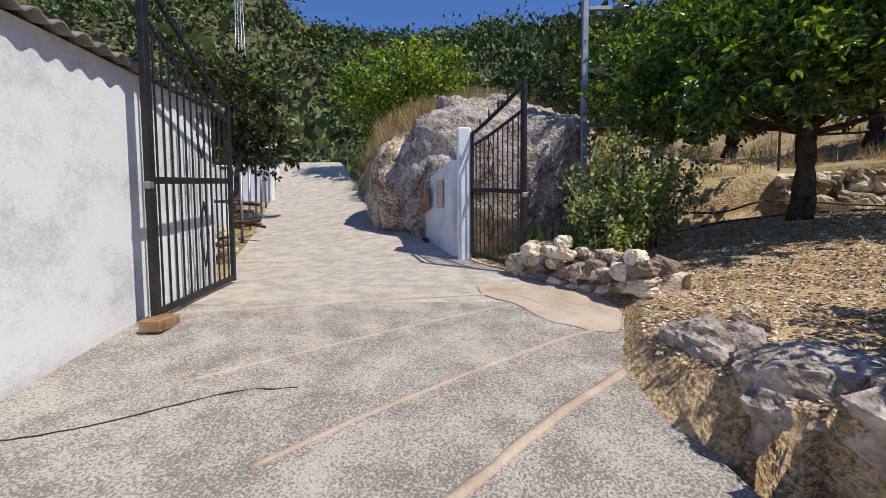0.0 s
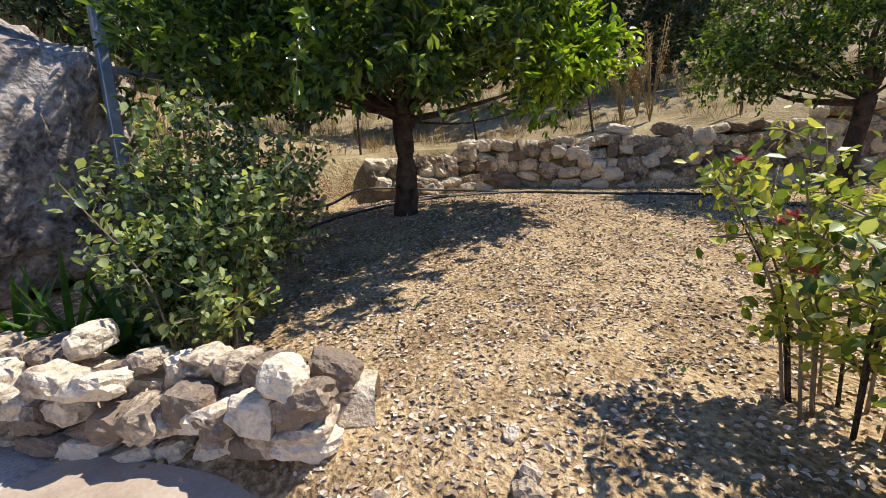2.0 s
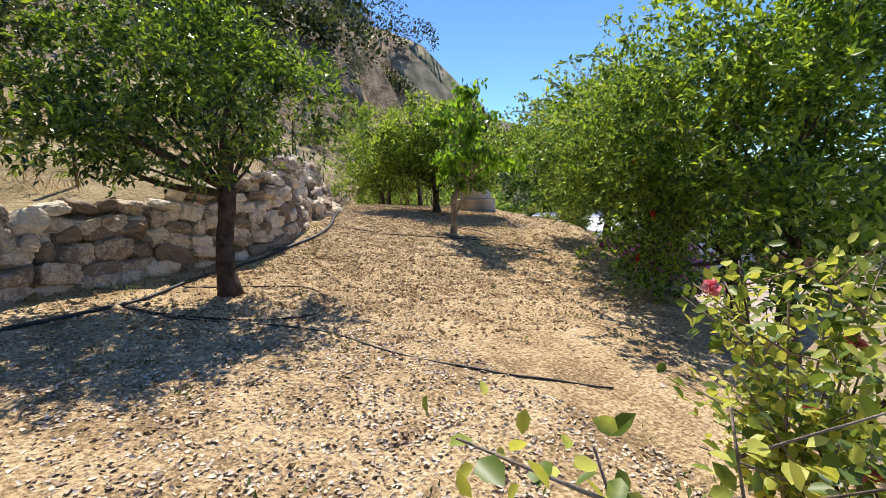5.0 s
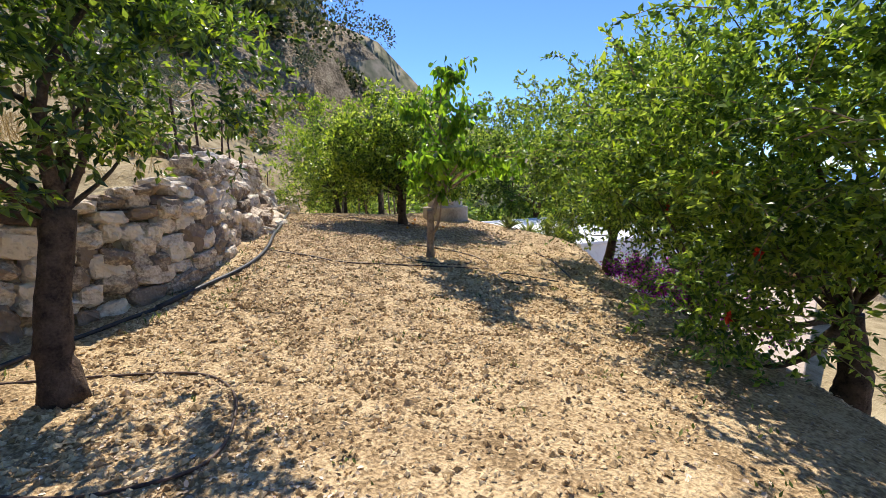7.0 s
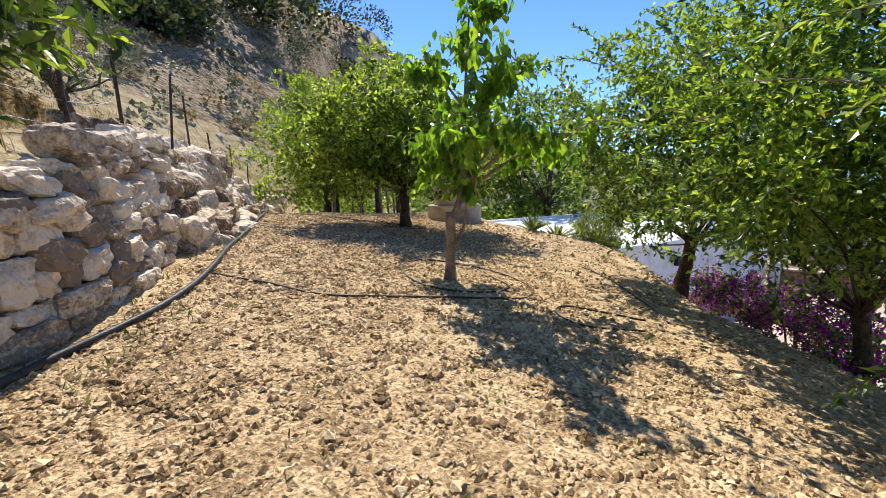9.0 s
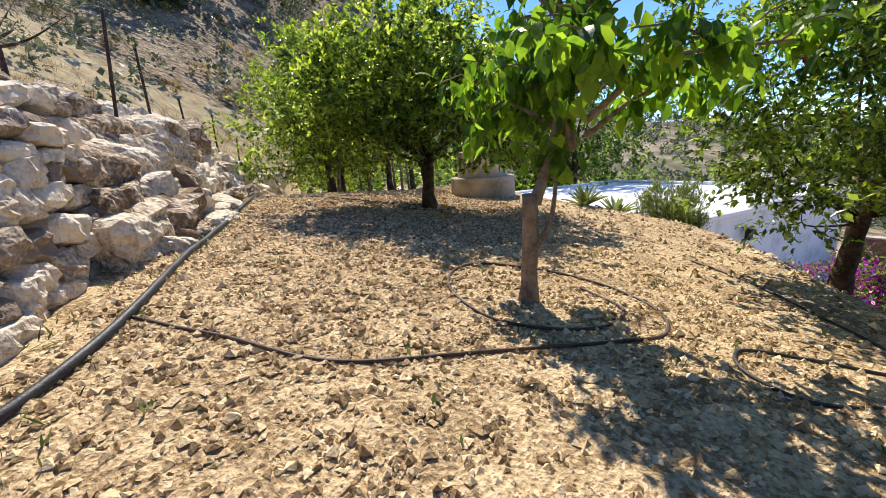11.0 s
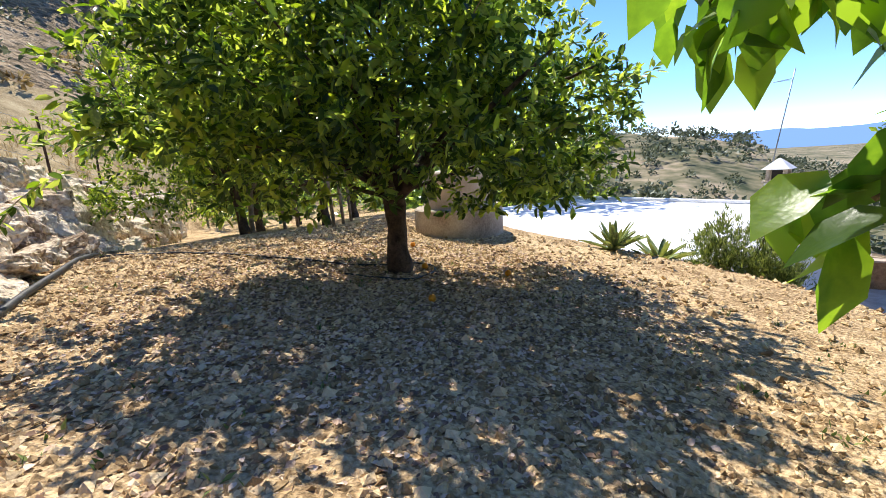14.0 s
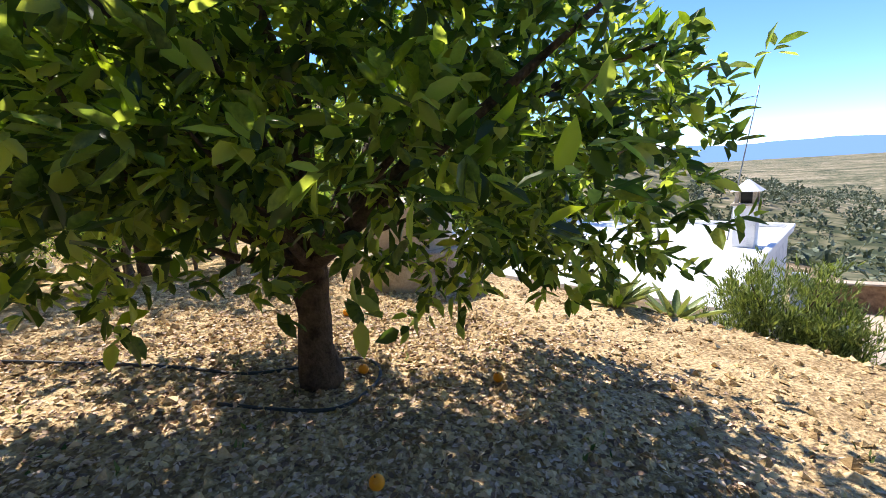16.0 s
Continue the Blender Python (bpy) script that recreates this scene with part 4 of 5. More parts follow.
# the white building beside the drive
shed = thing("white_building", "long low whitewashed building with corrugated roof edge", "building", kind="structure")
part("wall", box_mesh("wall", (-6.5, -8.0, -2.0), (-2.66, 4.95, 2.82), M_WHITE, 0.01), shed)
cv, cf = [], []
cy = np.arange(-8.1, 5.1, 0.03)
for yy in cy:
    zz = 2.84 + 0.028 * math.sin(yy * 2 * math.pi / 0.18)
    cv += [(-6.5, yy, zz + 0.35), (-2.54, yy, zz), (-2.54, yy, zz + 0.012), (-6.5, yy, zz + 0.362)]
for i in range(len(cy) - 1):
    for k in range(4):
        cf.append((i * 4 + k, i * 4 + (k + 1) % 4, i * 4 + 4 + (k + 1) % 4, i * 4 + 4 + k))
M_TIN = material("grey_fibre_cement", (0.12, 0.11, 0.10), (0.28, 0.26, 0.24), 3, 0.85, 0.3, 40)
part("roof", mesh_np("roof", cv, cf, M_TIN), shed, "grey corrugated roof sheet")


def gate_leaf(label, hinge, free, z_hinge, z_free, h_hinge, h_free, mid, bars, mark):
    """An iron gate leaf: stiles, rails, a rising top with spikes, upright bars and two diamond ornaments."""
    a, b = Vector((*hinge, z_hinge)), Vector((*free, z_free))
    g = thing("gate_leaf", label, "gate", a, "gate leaves")
    d = b - a
    flat = Vector((d.x, d.y, 0)).normalized()
    up = Vector((0, 0, 1))
    L = Vector((d.x, d.y, 0)).length

    def rail(name, p, q, wide, deep=0.03, label=""):
        p, q = Vector(p), Vector(q)
        x = (q - p).normalized()
        n = flat.cross(up).normalized()
        y = n.cross(x)
        bm = bmesh.new()
        box(bm, (0, -wide / 2, -deep / 2), ((q - p).length, wide / 2, deep / 2), 0.003)
        m = Matrix((x, y, n)).transposed().to_4x4()
        m.translation = p
        bmesh.ops.transform(bm, matrix=m, verts=bm.verts)
        part(name, bm_mesh(name, bm, M_BLACK), g, label)

    def at(s, h):
        return flat * (L * s) + up * (d.z * s + h)

    def top(s):
        return h_hinge + (h_free - h_hinge) * s ** 1.15

    rail("stile", at(0, 0.03), at(0, h_hinge), 0.055, 0.04)
    rail("stile", at(1, -0.03), at(1, h_free + 0.02), 0.075, 0.05)
    rail("bottom_rail", at(0, 0.07), at(1, 0.07), 0.06, 0.035)
    rail("middle_rail", at(0, mid), at(1, mid), 0.06, 0.035)
    n = 10
    for k in range(n):
        rail("top_rail", at(k / n, top(k / n) - 0.02), at((k + 1) / n, top((k + 1) / n) - 0.02), 0.045, 0.035)
        rail("inner_rail", at(k / n, top(k / n) * 0.93 - 0.06 - 0.1 * k / n), at((k + 1) / n, top((k + 1) / n) * 0.93 - 0.06 - 0.1 * (k + 1) / n), 0.035, 0.03)
    for k in range(1, bars):
        s = k / bars
        rail("bar", at(s, 0.07), at(s, top(s) * 0.93 - 0.06 - 0.1 * s), 0.016, 0.016)
        if k % 2 == 0:
            p = at(s, top(s))
            part("spike", tube([p, p + up * 0.06, p + up * 0.16], [0.008, 0.013, 0.001], 6, M_BLACK, "spike", smooth=False), g)
    for lo, hi in ((mid + 0.22, mid + 0.68), (0.3, mid - 0.2)):
        s0, m = mark, (lo + hi) / 2
        w = 0.075 / L
        ring = [at(s0, lo), at(s0 - w, m), at(s0, hi), at(s0 + w, m), at(s0, lo)]
        for p, q in zip(ring[:-1], ring[1:]):
            rail("ornament", p, q, 0.014, 0.014)
    p = at(1, mid) + flat * 0.02
    part("padlock", box_mesh("padlock", p - Vector((0.03, 0.03, 0.07)), p + Vector((0.03, 0.03, -0.01)), M_STEEL, 0.008), g, "small steel padlock")
    return g


gate_leaf("black iron gate leaf standing open against the white wall", (-2.42, 4.86), (-2.40, 3.50), float(road_z(0, 4.86)) + 0.02, float(road_z(0, 3.5)) + 0.05, 2.02, 2.85, 1.17, 13, 0.42)
gate_leaf("black iron gate leaf standing open beside the white pillar", (0.44, 6.38), (1.01, 5.33), float(road_z(0, 6.38)) + 0.06, float(road_z(0, 5.33)) + 0.03, 1.86, 2.36, 1.02, 11, 0.4)
block = thing("timber_block", "worn wooden block wedged under the gate", "wood block", (-2.32, 3.42, float(road_z(0, 3.42)) + 0.02))
part("offcut", box_mesh("offcut", (-0.09, -0.13, 0), (0.09, 0.13, 0.10), M_WOOD, 0.012), block)

gate_post = thing("gate_pillar", "square whitewashed gate pillar with utility wall", "pillar", kind="structure")
part("pillar", box_mesh("pillar", (0.22, 6.38, 0.6), (0.43, 6.72, 2.93), M_WHITE, 0.02), gate_post)
bm = bmesh.new()
for q in ((0, 0, 0.5), (0.25, 0, 0.5), (-0.2, 1.5, 0.5), (-0.5, 1.5, 0.5)):
    bm.verts.new(Vector((0.14, 6.72, 0.3)) + Vector((q[0], q[1], 0)))
vs = list(bm.verts)
bm.faces.new((vs[0], vs[1], vs[2], vs[3]))
r = bmesh.ops.extrude_face_region(bm, geom=bm.faces[:])
for v in r["geom"]:
    if isinstance(v, bmesh.types.BMVert):
        v.co.z = 2.5 - 0.14 * (v.co.y - 6.72)
bmesh.ops.recalc_face_normals(bm, faces=bm.faces)
part("low_wall", bm_mesh("low_wall", bm, M_WHITE), gate_post, "white utility wall")
for s, zz, w, h, m, lab in ((0.72, 1.95, 0.36, 0.42, M_WOOD, "brown meter box door"), (0.3, 2.0, 0.26, 0.46, M_BEIGE, "beige meter box door"), (0.72, 1.15, 0.24, 0.2, M_RUST, "small rusty hatch")):
    o = Vector((0.14 - 0.64 * s, 6.72 + 1.5 * s, zz))
    t = Vector((-0.64, 1.5, 0)).normalized()
    n = Vector((-t.y, t.x, 0))
    bm = box(bmesh.new(), (-w / 2, -0.012, -h / 2), (w / 2, 0.02, h / 2), 0.004)
    mm = Matrix((t, n, Vector((0, 0, 1)))).transposed().to_4x4()
    mm.translation = o
    bmesh.ops.transform(bm, matrix=mm, verts=bm.verts)
    part("meter_door", bm_mesh("meter_door", bm, m), gate_post, lab)

# a galvanised post with cross arms behind the roses
mast = thing("steel_mast", "tall galvanised steel post with short cross arms", "post", (2.5, 7.6, ground(2.5, 7.6)))
part("post", box_mesh("post", (-0.05, -0.05, -0.1), (0.05, 0.05, 5.2), M_STEEL, 0.008), mast)
for zz, w in ((2.1, 0.55), (3.05, 0.5), (4.1, 0.9)):
    part("cross_arm", box_mesh("cross_arm", (0.05, -0.03, zz), (w, 0.03, zz + 0.07), M_STEEL, 0.006), mast)
part("junction_box", box_mesh("junction_box", (0.55, -0.1, 4.2), (0.8, 0.1, 4.75), M_WHITE, 0.02), mast, "pale equipment box")

# ---- plants ----
def rose_bush(label, x, y, tall, wide, canes, leaves, flowers, seed, petal, mat=None, leaf=0.062):
    r = random.Random(seed)
    b = thing("rose_bush", label, "rose bush", (x, y, ground(x, y) - 0.02), "rose bushes")
    pts = []
    for k in range(canes):
        a, q = r.uniform(0, 6.28), r.uniform(0.3, 1.0) * wide
        e = Vector((math.cos(a) * q, math.sin(a) * q, tall * r.uniform(0.55, 1.0)))
        line = spline([(e.x * 0.35, e.y * 0.35, 0), (e.x * 0.5, e.y * 0.5, e.z * 0.5), e], 6)
        part("cane", tube(line, [0.0085 * (1 - 0.6 * i / (len(line) - 1)) for i in range(len(line))], 5, M_BARK2 if k % 3 else M_BARK, "cane"), b)
        pts += [tuple(p) for p in line[4:]]
        for j in range(4):
            s = line[r.randint(4, len(line) - 2)]
            f = s + Vector((r.uniform(-0.3, 0.3), r.uniform(-0.3, 0.3), r.uniform(0.0, 0.25))) * min(1, wide * 1.6)
            part("twig", tube([s, f], [0.006, 0.003], 4, M_BARK2, "twig"), b)
            pts += [tuple(s.lerp(f, w)) for w in (0.3, 0.6, 0.8, 1.0)]
    pts = np.array(pts)
    g = np.random.default_rng(seed)
    pk = g.integers(0, len(pts), leaves)
    part("foliage", leaf_mesh("foliage", pts[pk] + g.normal(0, 0.05, (leaves, 3)), g.normal(0, 0.8, (leaves, 3)), leaf, leaf * 0.68, mat or M_LEAFR, 0.2, 4, 0.15), b, "dull green and yellowing leaves", "stuff")
    for k in range(flowers):
        c = pts[r.randrange(len(pts))] + np.array([0, 0, 0.06])
        n = 26
        dd = g.normal(0, 1, (n, 3))
        dd[:, 2] = np.abs(dd[:, 2]) * 0.9
        part("flower", leaf_mesh("flower", np.repeat(c[None], n, 0) + g.normal(0, 0.008, (n, 3)), dd, 0.045, 0.045, petal, -0.1, 3, 0.3), b, "open rose flower")
    return b


rose_bush("tall rose bush with dull leaves beside the gate", 2.35, 5.6, 1.6, 0.8, 26, 4600, 3, 31, M_RED)
rose_bush("straggling rose bush with pale dusty leaves", 2.9, 5.9, 1.35, 0.65, 18, 2600, 1, 32, M_RED)
rose_bush("dense dusty rose bush above the low rubble wall", 2.0, 5.0, 1.15, 0.62, 24, 4200, 2, 36, M_RED)
rose_bush("rose bush in bloom with pink flowers by the garden path", 3.05, 2.0, 1.35, 0.5, 13, 1300, 6, 33, M_PINK, M_LEAFRY)
rose_bush("spreading rose bush with yellow-green leaves and pink flowers", 3.4, 0.45, 1.4, 0.6, 14, 1700, 4, 34, M_PINK, M_LEAFRY)
rose_bush("leafy rose bush shading grey rocks", 2.6, 1.5, 1.15, 0.6, 16, 3000, 2, 37, M_PINK)
rose_bush("low rose bush above grey rocks", 2.9, 0.9, 1.2, 0.6, 14, 1500, 3, 35, M_PINK, M_LEAFRY)


def blades(name, label, category, x, y, count, length, width, mat, seed, arch=0.8, group="", upright=0.9, z=None, thick=1):
    """A clump of arching strap leaves, each a blade of its own."""
    r = random.Random(seed)
    t = thing(name, label, category, (x, y, (ground(x, y) if z is None else z) - 0.02), group)
    for k in range(count):
        a, L = r.uniform(0, 6.28), length * r.uniform(0.7, 1.1)
        out = Vector((math.cos(a), math.sin(a), 0))
        sd = Vector((-math.sin(a), math.cos(a), 0))
        tilt = r.uniform(0.15, 1.0) ** (1 / upright)
        v, f = [], []
        n = 6
        for i in range(n + 1):
            s = i / n
            p = out * (L * s * (0.25 + 0.75 * tilt)) + Vector((0, 0, L * (s * (1.15 - 0.75 * tilt) - arch * tilt * s * s * 0.55)))
            w = width * (math.sin(math.pi * (0.18 + 0.8 * s)) ** 0.8) * 0.5
            v += [p - sd * w + Vector((0, 0, w * 0.5)), p - Vector((0, 0, 0.004 * thick)), p + sd * w + Vector((0, 0, w * 0.5))]
        for i in range(n):
            for q in (0, 1):
                f.append((i * 3 + q, i * 3 + q + 1, i * 3 + q + 4, i * 3 + q + 3))
        part("leaf", mesh_np("leaf", v, f, mat, True), t)
    return t


M_STRAP = material("strap_leaf", (0.03, 0.08, 0.015), (0.10, 0.20, 0.04), 4, 0.4, 0, 40, random_by="object", spread=0.5, leaf=0.25, spec=0.4)
M_AGAVE = material("agave_leaf", (0.13, 0.17, 0.07), (0.30, 0.36, 0.16), 5, 0.5, 0.1, 40, random_by="object", spread=0.5, leaf=0.1)
for k, (x, y, n) in enumerate(((1.55, 6.1, 46), (1.75, 5.75, 36), (1.35, 6.5, 34))):
    blades("lily_clump", "clump of arching green strap leaves behind the low wall", "plant", x, y, n, 0.75, 0.045, M_STRAP, 50 + k, 0.9, "lily clumps")
for k, (x, y, n, L) in enumerate(((12.55, -9.75, 34, 0.5), (11.95, -9.95, 26, 0.55), (10.45, -9.75, 18, 0.35), (8.9, -9.6, 20, 0.45))):
    blades("agave", "spiky pale green agave at the terrace edge", "agave", x, y, n, L, 0.085, M_AGAVE, 60 + k, 0.25, "agaves", 1.2, thick=4)


def shrub(name, label, category, x, y, blobs, leaves, leaf, mat, seed, spread=0.1, up=0.8, stems=12, z=None, extra=None, shape=2):
    g = np.random.default_rng(seed)
    t = thing(name, label, category, (x, y, (ground(x, y) if z is None else z) - 0.03))
    P, D, C, _, _ = clump_points(blobs, leaves, spread, 0.45, seed, 6, 0.02)
    D = D + np.array([0, 0, up])
    keep = P[:, 2] > 0.02
    P, D = P[keep], D[keep]
    part("foliage", leaf_mesh("foliage", P, D, leaf[0], leaf[1], mat, 0, shape), t, "", "stuff")
    if extra:
        share, m2, lab = extra
        top = P[g.uniform(0, 1, len(P)) < share]
        part("blossom", leaf_mesh("blossom", top + g.normal(0, 0.03, top.shape), g.normal(0, 1, top.shape), 0.05, 0.04, m2, 0, 2), t, lab, "stuff")
    r = random.Random(seed)
    for k in range(stems):
        e = Vector(C[r.randrange(len(C))])
        part("stem", tube([(e.x * 0.2, e.y * 0.2, 0), (e.x * 0.5, e.y * 0.5, e.z * 0.6), e], [0.018, 0.012, 0.005], 5, M_BARK, "stem"), t)
    return t


M_ROSEMARY = material("rosemary", (0.07, 0.10, 0.035), (0.26, 0.32, 0.12), 2.5, 0.6, 0, 40, (0.15, 0.20, 0.07), random_by="island", spread=0.8, leaf=0.2)
shrub("rosemary_bush", "bushy grey-green rosemary on the terrace edge", "shrub", 10.95, -10.1, [((0, 0, 0.75), (0.55, 0.5, 0.5)), ((0.3, 0.0, 0.68), (0.4, 0.38, 0.45)), ((0.1, 0, 0.35), (0.5, 0.45, 0.35))], 11000, (0.085, 0.013), M_ROSEMARY, 71, 0.1, 1.4)
shrub("rosemary_bush", "round grey-green rosemary spilling over the edge", "shrub", 10.6, -9.8, [((0, 0, 0.4), (0.32, 0.32, 0.35)), ((0, 0, 0.2), (0.3, 0.3, 0.2))], 4500, (0.08, 0.013), M_ROSEMARY, 72, 0.1, 1.2)
shrub("bougainvillea", "low bougainvillea covered in magenta bracts", "shrub", 8.0, -8.7, [((0, 0, 0.35), (0.9, 0.6, 0.4)), ((-0.8, 0.6, 0.3), (0.7, 0.5, 0.4)), ((0.6, -0.5, 0.3), (0.6, 0.5, 0.35))], 5000, (0.06, 0.035), M_LEAFG, 73, 0.14, 0.3, 12, 0.45, (0.75, M_PURPLE, "magenta bracts"))
shrub("bougainvillea", "tangled bougainvillea with magenta bracts below the terrace", "shrub", 6.1, -6.2, [((0, 0, 0.6), (0.8, 0.7, 0.6)), ((0.5, 0.6, 0.5), (0.5, 0.4, 0.5))], 4200, (0.06, 0.035), M_LEAFG, 74, 0.14, 0.3, 12, 0.05, (0.6, M_PURPLE, "magenta bracts"))
shrub("bougainvillea", "tall bougainvillea thick with magenta bracts on the bank", "shrub", 7.0, -7.3, [((-0.3, 0, 1.0), (0.75, 0.55, 0.55)), ((0.6, 0.4, 0.9), (0.65, 0.5, 0.5)), ((0.1, 0.1, 0.5), (0.8, 0.6, 0.5))], 6500, (0.06, 0.035), M_LEAFG, 75, 0.16, 0.3, 14, 0.1, (0.9, M_PURPLE, "magenta bracts"))

# dry stalks and weeds on the upper ground
drng = np.random.default_rng(77)


def tufts(name, label, places, per, length, mat, lean=0.35, width=0.012, category="dry grass"):
    """Many thin blades in tufts, as one mesh."""
    n = len(places) * per
    base = np.repeat(places, per, 0) + np.c_[drng.normal(0, 0.06, (n, 2)), np.zeros(n)]
    d = drng.normal(0, lean, (n, 3)) + np.array([0, 0, 1.0])
    return thing(name, label, category, me=leaf_mesh(name, base, d, length, width, mat, 0, 2, 0.1), kind="stuff")


def scatter(n, box_xy, keep):
    x = drng.uniform(box_xy[0], box_xy[1], n)
    y = drng.uniform(box_xy[2], box_xy[3], n)
    m = keep(x, y)
    x, y = x[m], y[m]
    return np.c_[x, y, height(x, y) - 0.01]


tufts("dry_grass", "dry straw-coloured grass on the upper terrace", scatter(5200, (-3, 30, -10, 22), lambda x, y: (side(x, y, WALL_LINE) > 0.5) & (side(x, y, KERB_LINE) < -0.5)), 12, 0.38, M_DRY, 0.4)
tufts("dry_grass", "tall golden dry grass on the bank above the drive", scatter(1500, (-4.5, 4, 9.5, 18), lambda x, y: side(x, y, KERB_LINE) < -0.4), 22, 0.7, M_DRY, 0.3)
tufts("weeds", "low green weeds along the foot of the wall", scatter(2600, (4, 22, -8, 8.5), lambda x, y: (side(x, y, WALL_LINE) < -0.05) & (side(x, y, WALL_LINE) > -0.75)), 8, 0.10, M_GRASS, 0.9, 0.014, "weeds")
tufts("weeds", "sparse green weeds on tilled earth", scatter(420, (3, 16, -8, 6), lambda x, y: (side(x, y, WALL_LINE) < -0.8) & (side(x, y, EDGE_LINE) > 0.5)), 9, 0.06, M_GRASS, 1.1, 0.02, "weeds")
for k, (x, y, h) in enumerate(((10.5, 4.1, 2.2), (10.8, 4.4, 1.8), (10.3, 4.6, 1.9), (13.2, -0.2, 0.7), (13.7, -0.5, 0.6))):
    st = thing("dry_stalk", "tall dry ochre flower stalk on the upper terrace", "dry plant", (x, y, ground(x, y)), "dry stalks")
    r = random.Random(k)
    for j in range(9):
        a = r.uniform(0, 6.28)
        e = Vector((math.cos(a) * 0.25 * h * r.uniform(0.3, 1), math.sin(a) * 0.25 * h * r.uniform(0.3, 1), h * r.uniform(0.6, 1)))
        part("stalk", tube([(0, 0, 0), (e.x * 0.4, e.y * 0.4, e.z * 0.5), e], [0.012, 0.009, 0.004], 5, M_DRY, "stalk"), st)
        m = 60
        q = drng.uniform(0.45, 1, m)[:, None]
        part("seed_head", leaf_mesh("seed_head", np.array(e)[None] * q + drng.normal(0, 0.02, (m, 3)), drng.normal(0, 1, (m, 3)), 0.07, 0.03, M_DRY, 0, 2), st, "", "stuff")

# ---- clods, dry leaves ----
def lumps(name, label, places, size, mat, category, flat=0.75):
    """Small uneven lumps lying on the ground, as one mesh."""
    n = len(places)
    octa = np.array([(1, 0, 0), (-1, 0, 0), (0, 1, 0), (0, -1, 0), (0, 0, 1), (0, 0, -1)], float)
    tri = np.array([(0, 2, 4), (2, 1, 4), (1, 3, 4), (3, 0, 4), (2, 0, 5), (1, 2, 5), (3, 1, 5), (0, 3, 5)])
    s = (size * np.clip(drng.lognormal(0, 0.38, n), 0.45, 2.0))[:, None, None]
    v = octa[None] * drng.uniform(0.7, 1.2, (n, 6, 1)) + np.clip(drng.normal(0, 0.2, (n, 6, 3)), -0.4, 0.4)
    a = drng.uniform(0, 6.28, n)
    c, w = np.cos(a)[:, None], np.sin(a)[:, None]
    v = np.stack([v[..., 0] * c - v[..., 1] * w, v[..., 0] * w + v[..., 1] * c, v[..., 2] * flat], -1) * s + places[:, None, :]
    v[..., 2] += s[..., 0] * 0.45
    f = (np.arange(n)[:, None, None] * 6 + tri[None]).reshape(-1, 3)
    return thing(name, label, category, me=mesh_np(name, v.reshape(-1, 3), f, mat), kind="stuff")


def in_garden(x, y):
    return (side(x, y, WALL_LINE) < -0.2) & (side(x, y, EDGE_LINE) > -0.3) & (side(x, y, KERB_LINE) < -0.12)


tilled = scatter(190000, (5.5, 17.5, -10.5, 4), lambda x, y: in_garden(x, y) & (np.abs(y + 0.72 * (x - 6.0) - 0.4) < 3.4) & (drng.uniform(0, 1, len(x)) < sstep(5.0, 8.0, x - 0.4 * y)))
lumps("earth_clods", "crumbled tan clods of freshly tilled earth", tilled, 0.0155, M_CLOD, "soil clods")
big = scatter(20000, (6, 17, -10, 3), lambda x, y: in_garden(x, y) & (x - 0.4 * y > 7))
lumps("earth_clods", "larger broken clods of tilled earth", big, 0.022, M_CLOD, "soil clods")
verge = scatter(5200, (-4, 2.2, -0.5, 12), lambda x, y: np.abs(side(x, y, KERB_LINE) - 0.03) < 0.2 * drng.uniform(0, 1, len(x)) ** 2 + 0.01)
verge[:, 2] = road_z(verge[:, 0], verge[:, 1]) + 0.02
lumps("gravel", "loose grit and crumbs along the edge of the drive", verge, 0.010, M_CLOD, "gravel")
grit = scatter(5000, (1.2, 8, 0.5, 7), in_garden)
lumps("gravel", "small stones and crumbs of dry soil", grit, 0.012, M_CLOD, "gravel")


def litter(name, label, places, size, mat, lift=1.0):
    n = len(places)
    d = drng.normal(0, 1, (n, 3))
    d[:, 2] *= 0.14
    p = places + np.c_[np.zeros((n, 2)), lift * drng.uniform(0.002, 0.009, n)]
    return thing(name, label, "leaf litter", me=leaf_mesh(name, p, d, size, size * 0.62, mat, 0, 4, 0.14), kind="stuff")


litter("leaf_litter", "thick layer of curled dry brown leaves", scatter(85000, (1.2, 9.5, 0.2, 8), lambda x, y: in_garden(x, y) & (drng.uniform(0, 1, len(x)) < 1 - 0.85 * sstep(4.5, 9.0, x - 0.25 * y))), 0.037, M_LITTER, 1.8)
litter("leaf_litter", "dry leaves fallen under the orange tree", scatter(42000, (11, 17.2, -9.5, -3), lambda x, y: in_garden(x, y) & (np.hypot(x - 13.7, y + 6.2) < 2.9 * drng.uniform(0.2, 1, len(x)) ** 0.5)), 0.045, M_LITTERB, 2.6)
litter("leaf_litter", "dry leaves fallen under the pomegranates", scatter(5000, (3.5, 10, -8, -0.5), lambda x, y: (side(x, y, EDGE_LINE) > -1.5) & (side(x, y, EDGE_LINE) < 2.2)), 0.05, M_LITTER)
for k, (x, y) in enumerate(((14.02, -6.98), (13.15, -7.35), (13.3, -6.1), (14.9, -7.9))):
    bm = bmesh.new()
    bmesh.ops.create_uvsphere(bm, u_segments=16, v_segments=10, radius=0.037)
    o = thing("orange", "ripe fallen orange on the ground under the tree", "fruit", (x, y, ground(x, y) + 0.04), "fallen oranges")
    part("fruit", bm_mesh("fruit", bm, M_ORANGE, True), o)
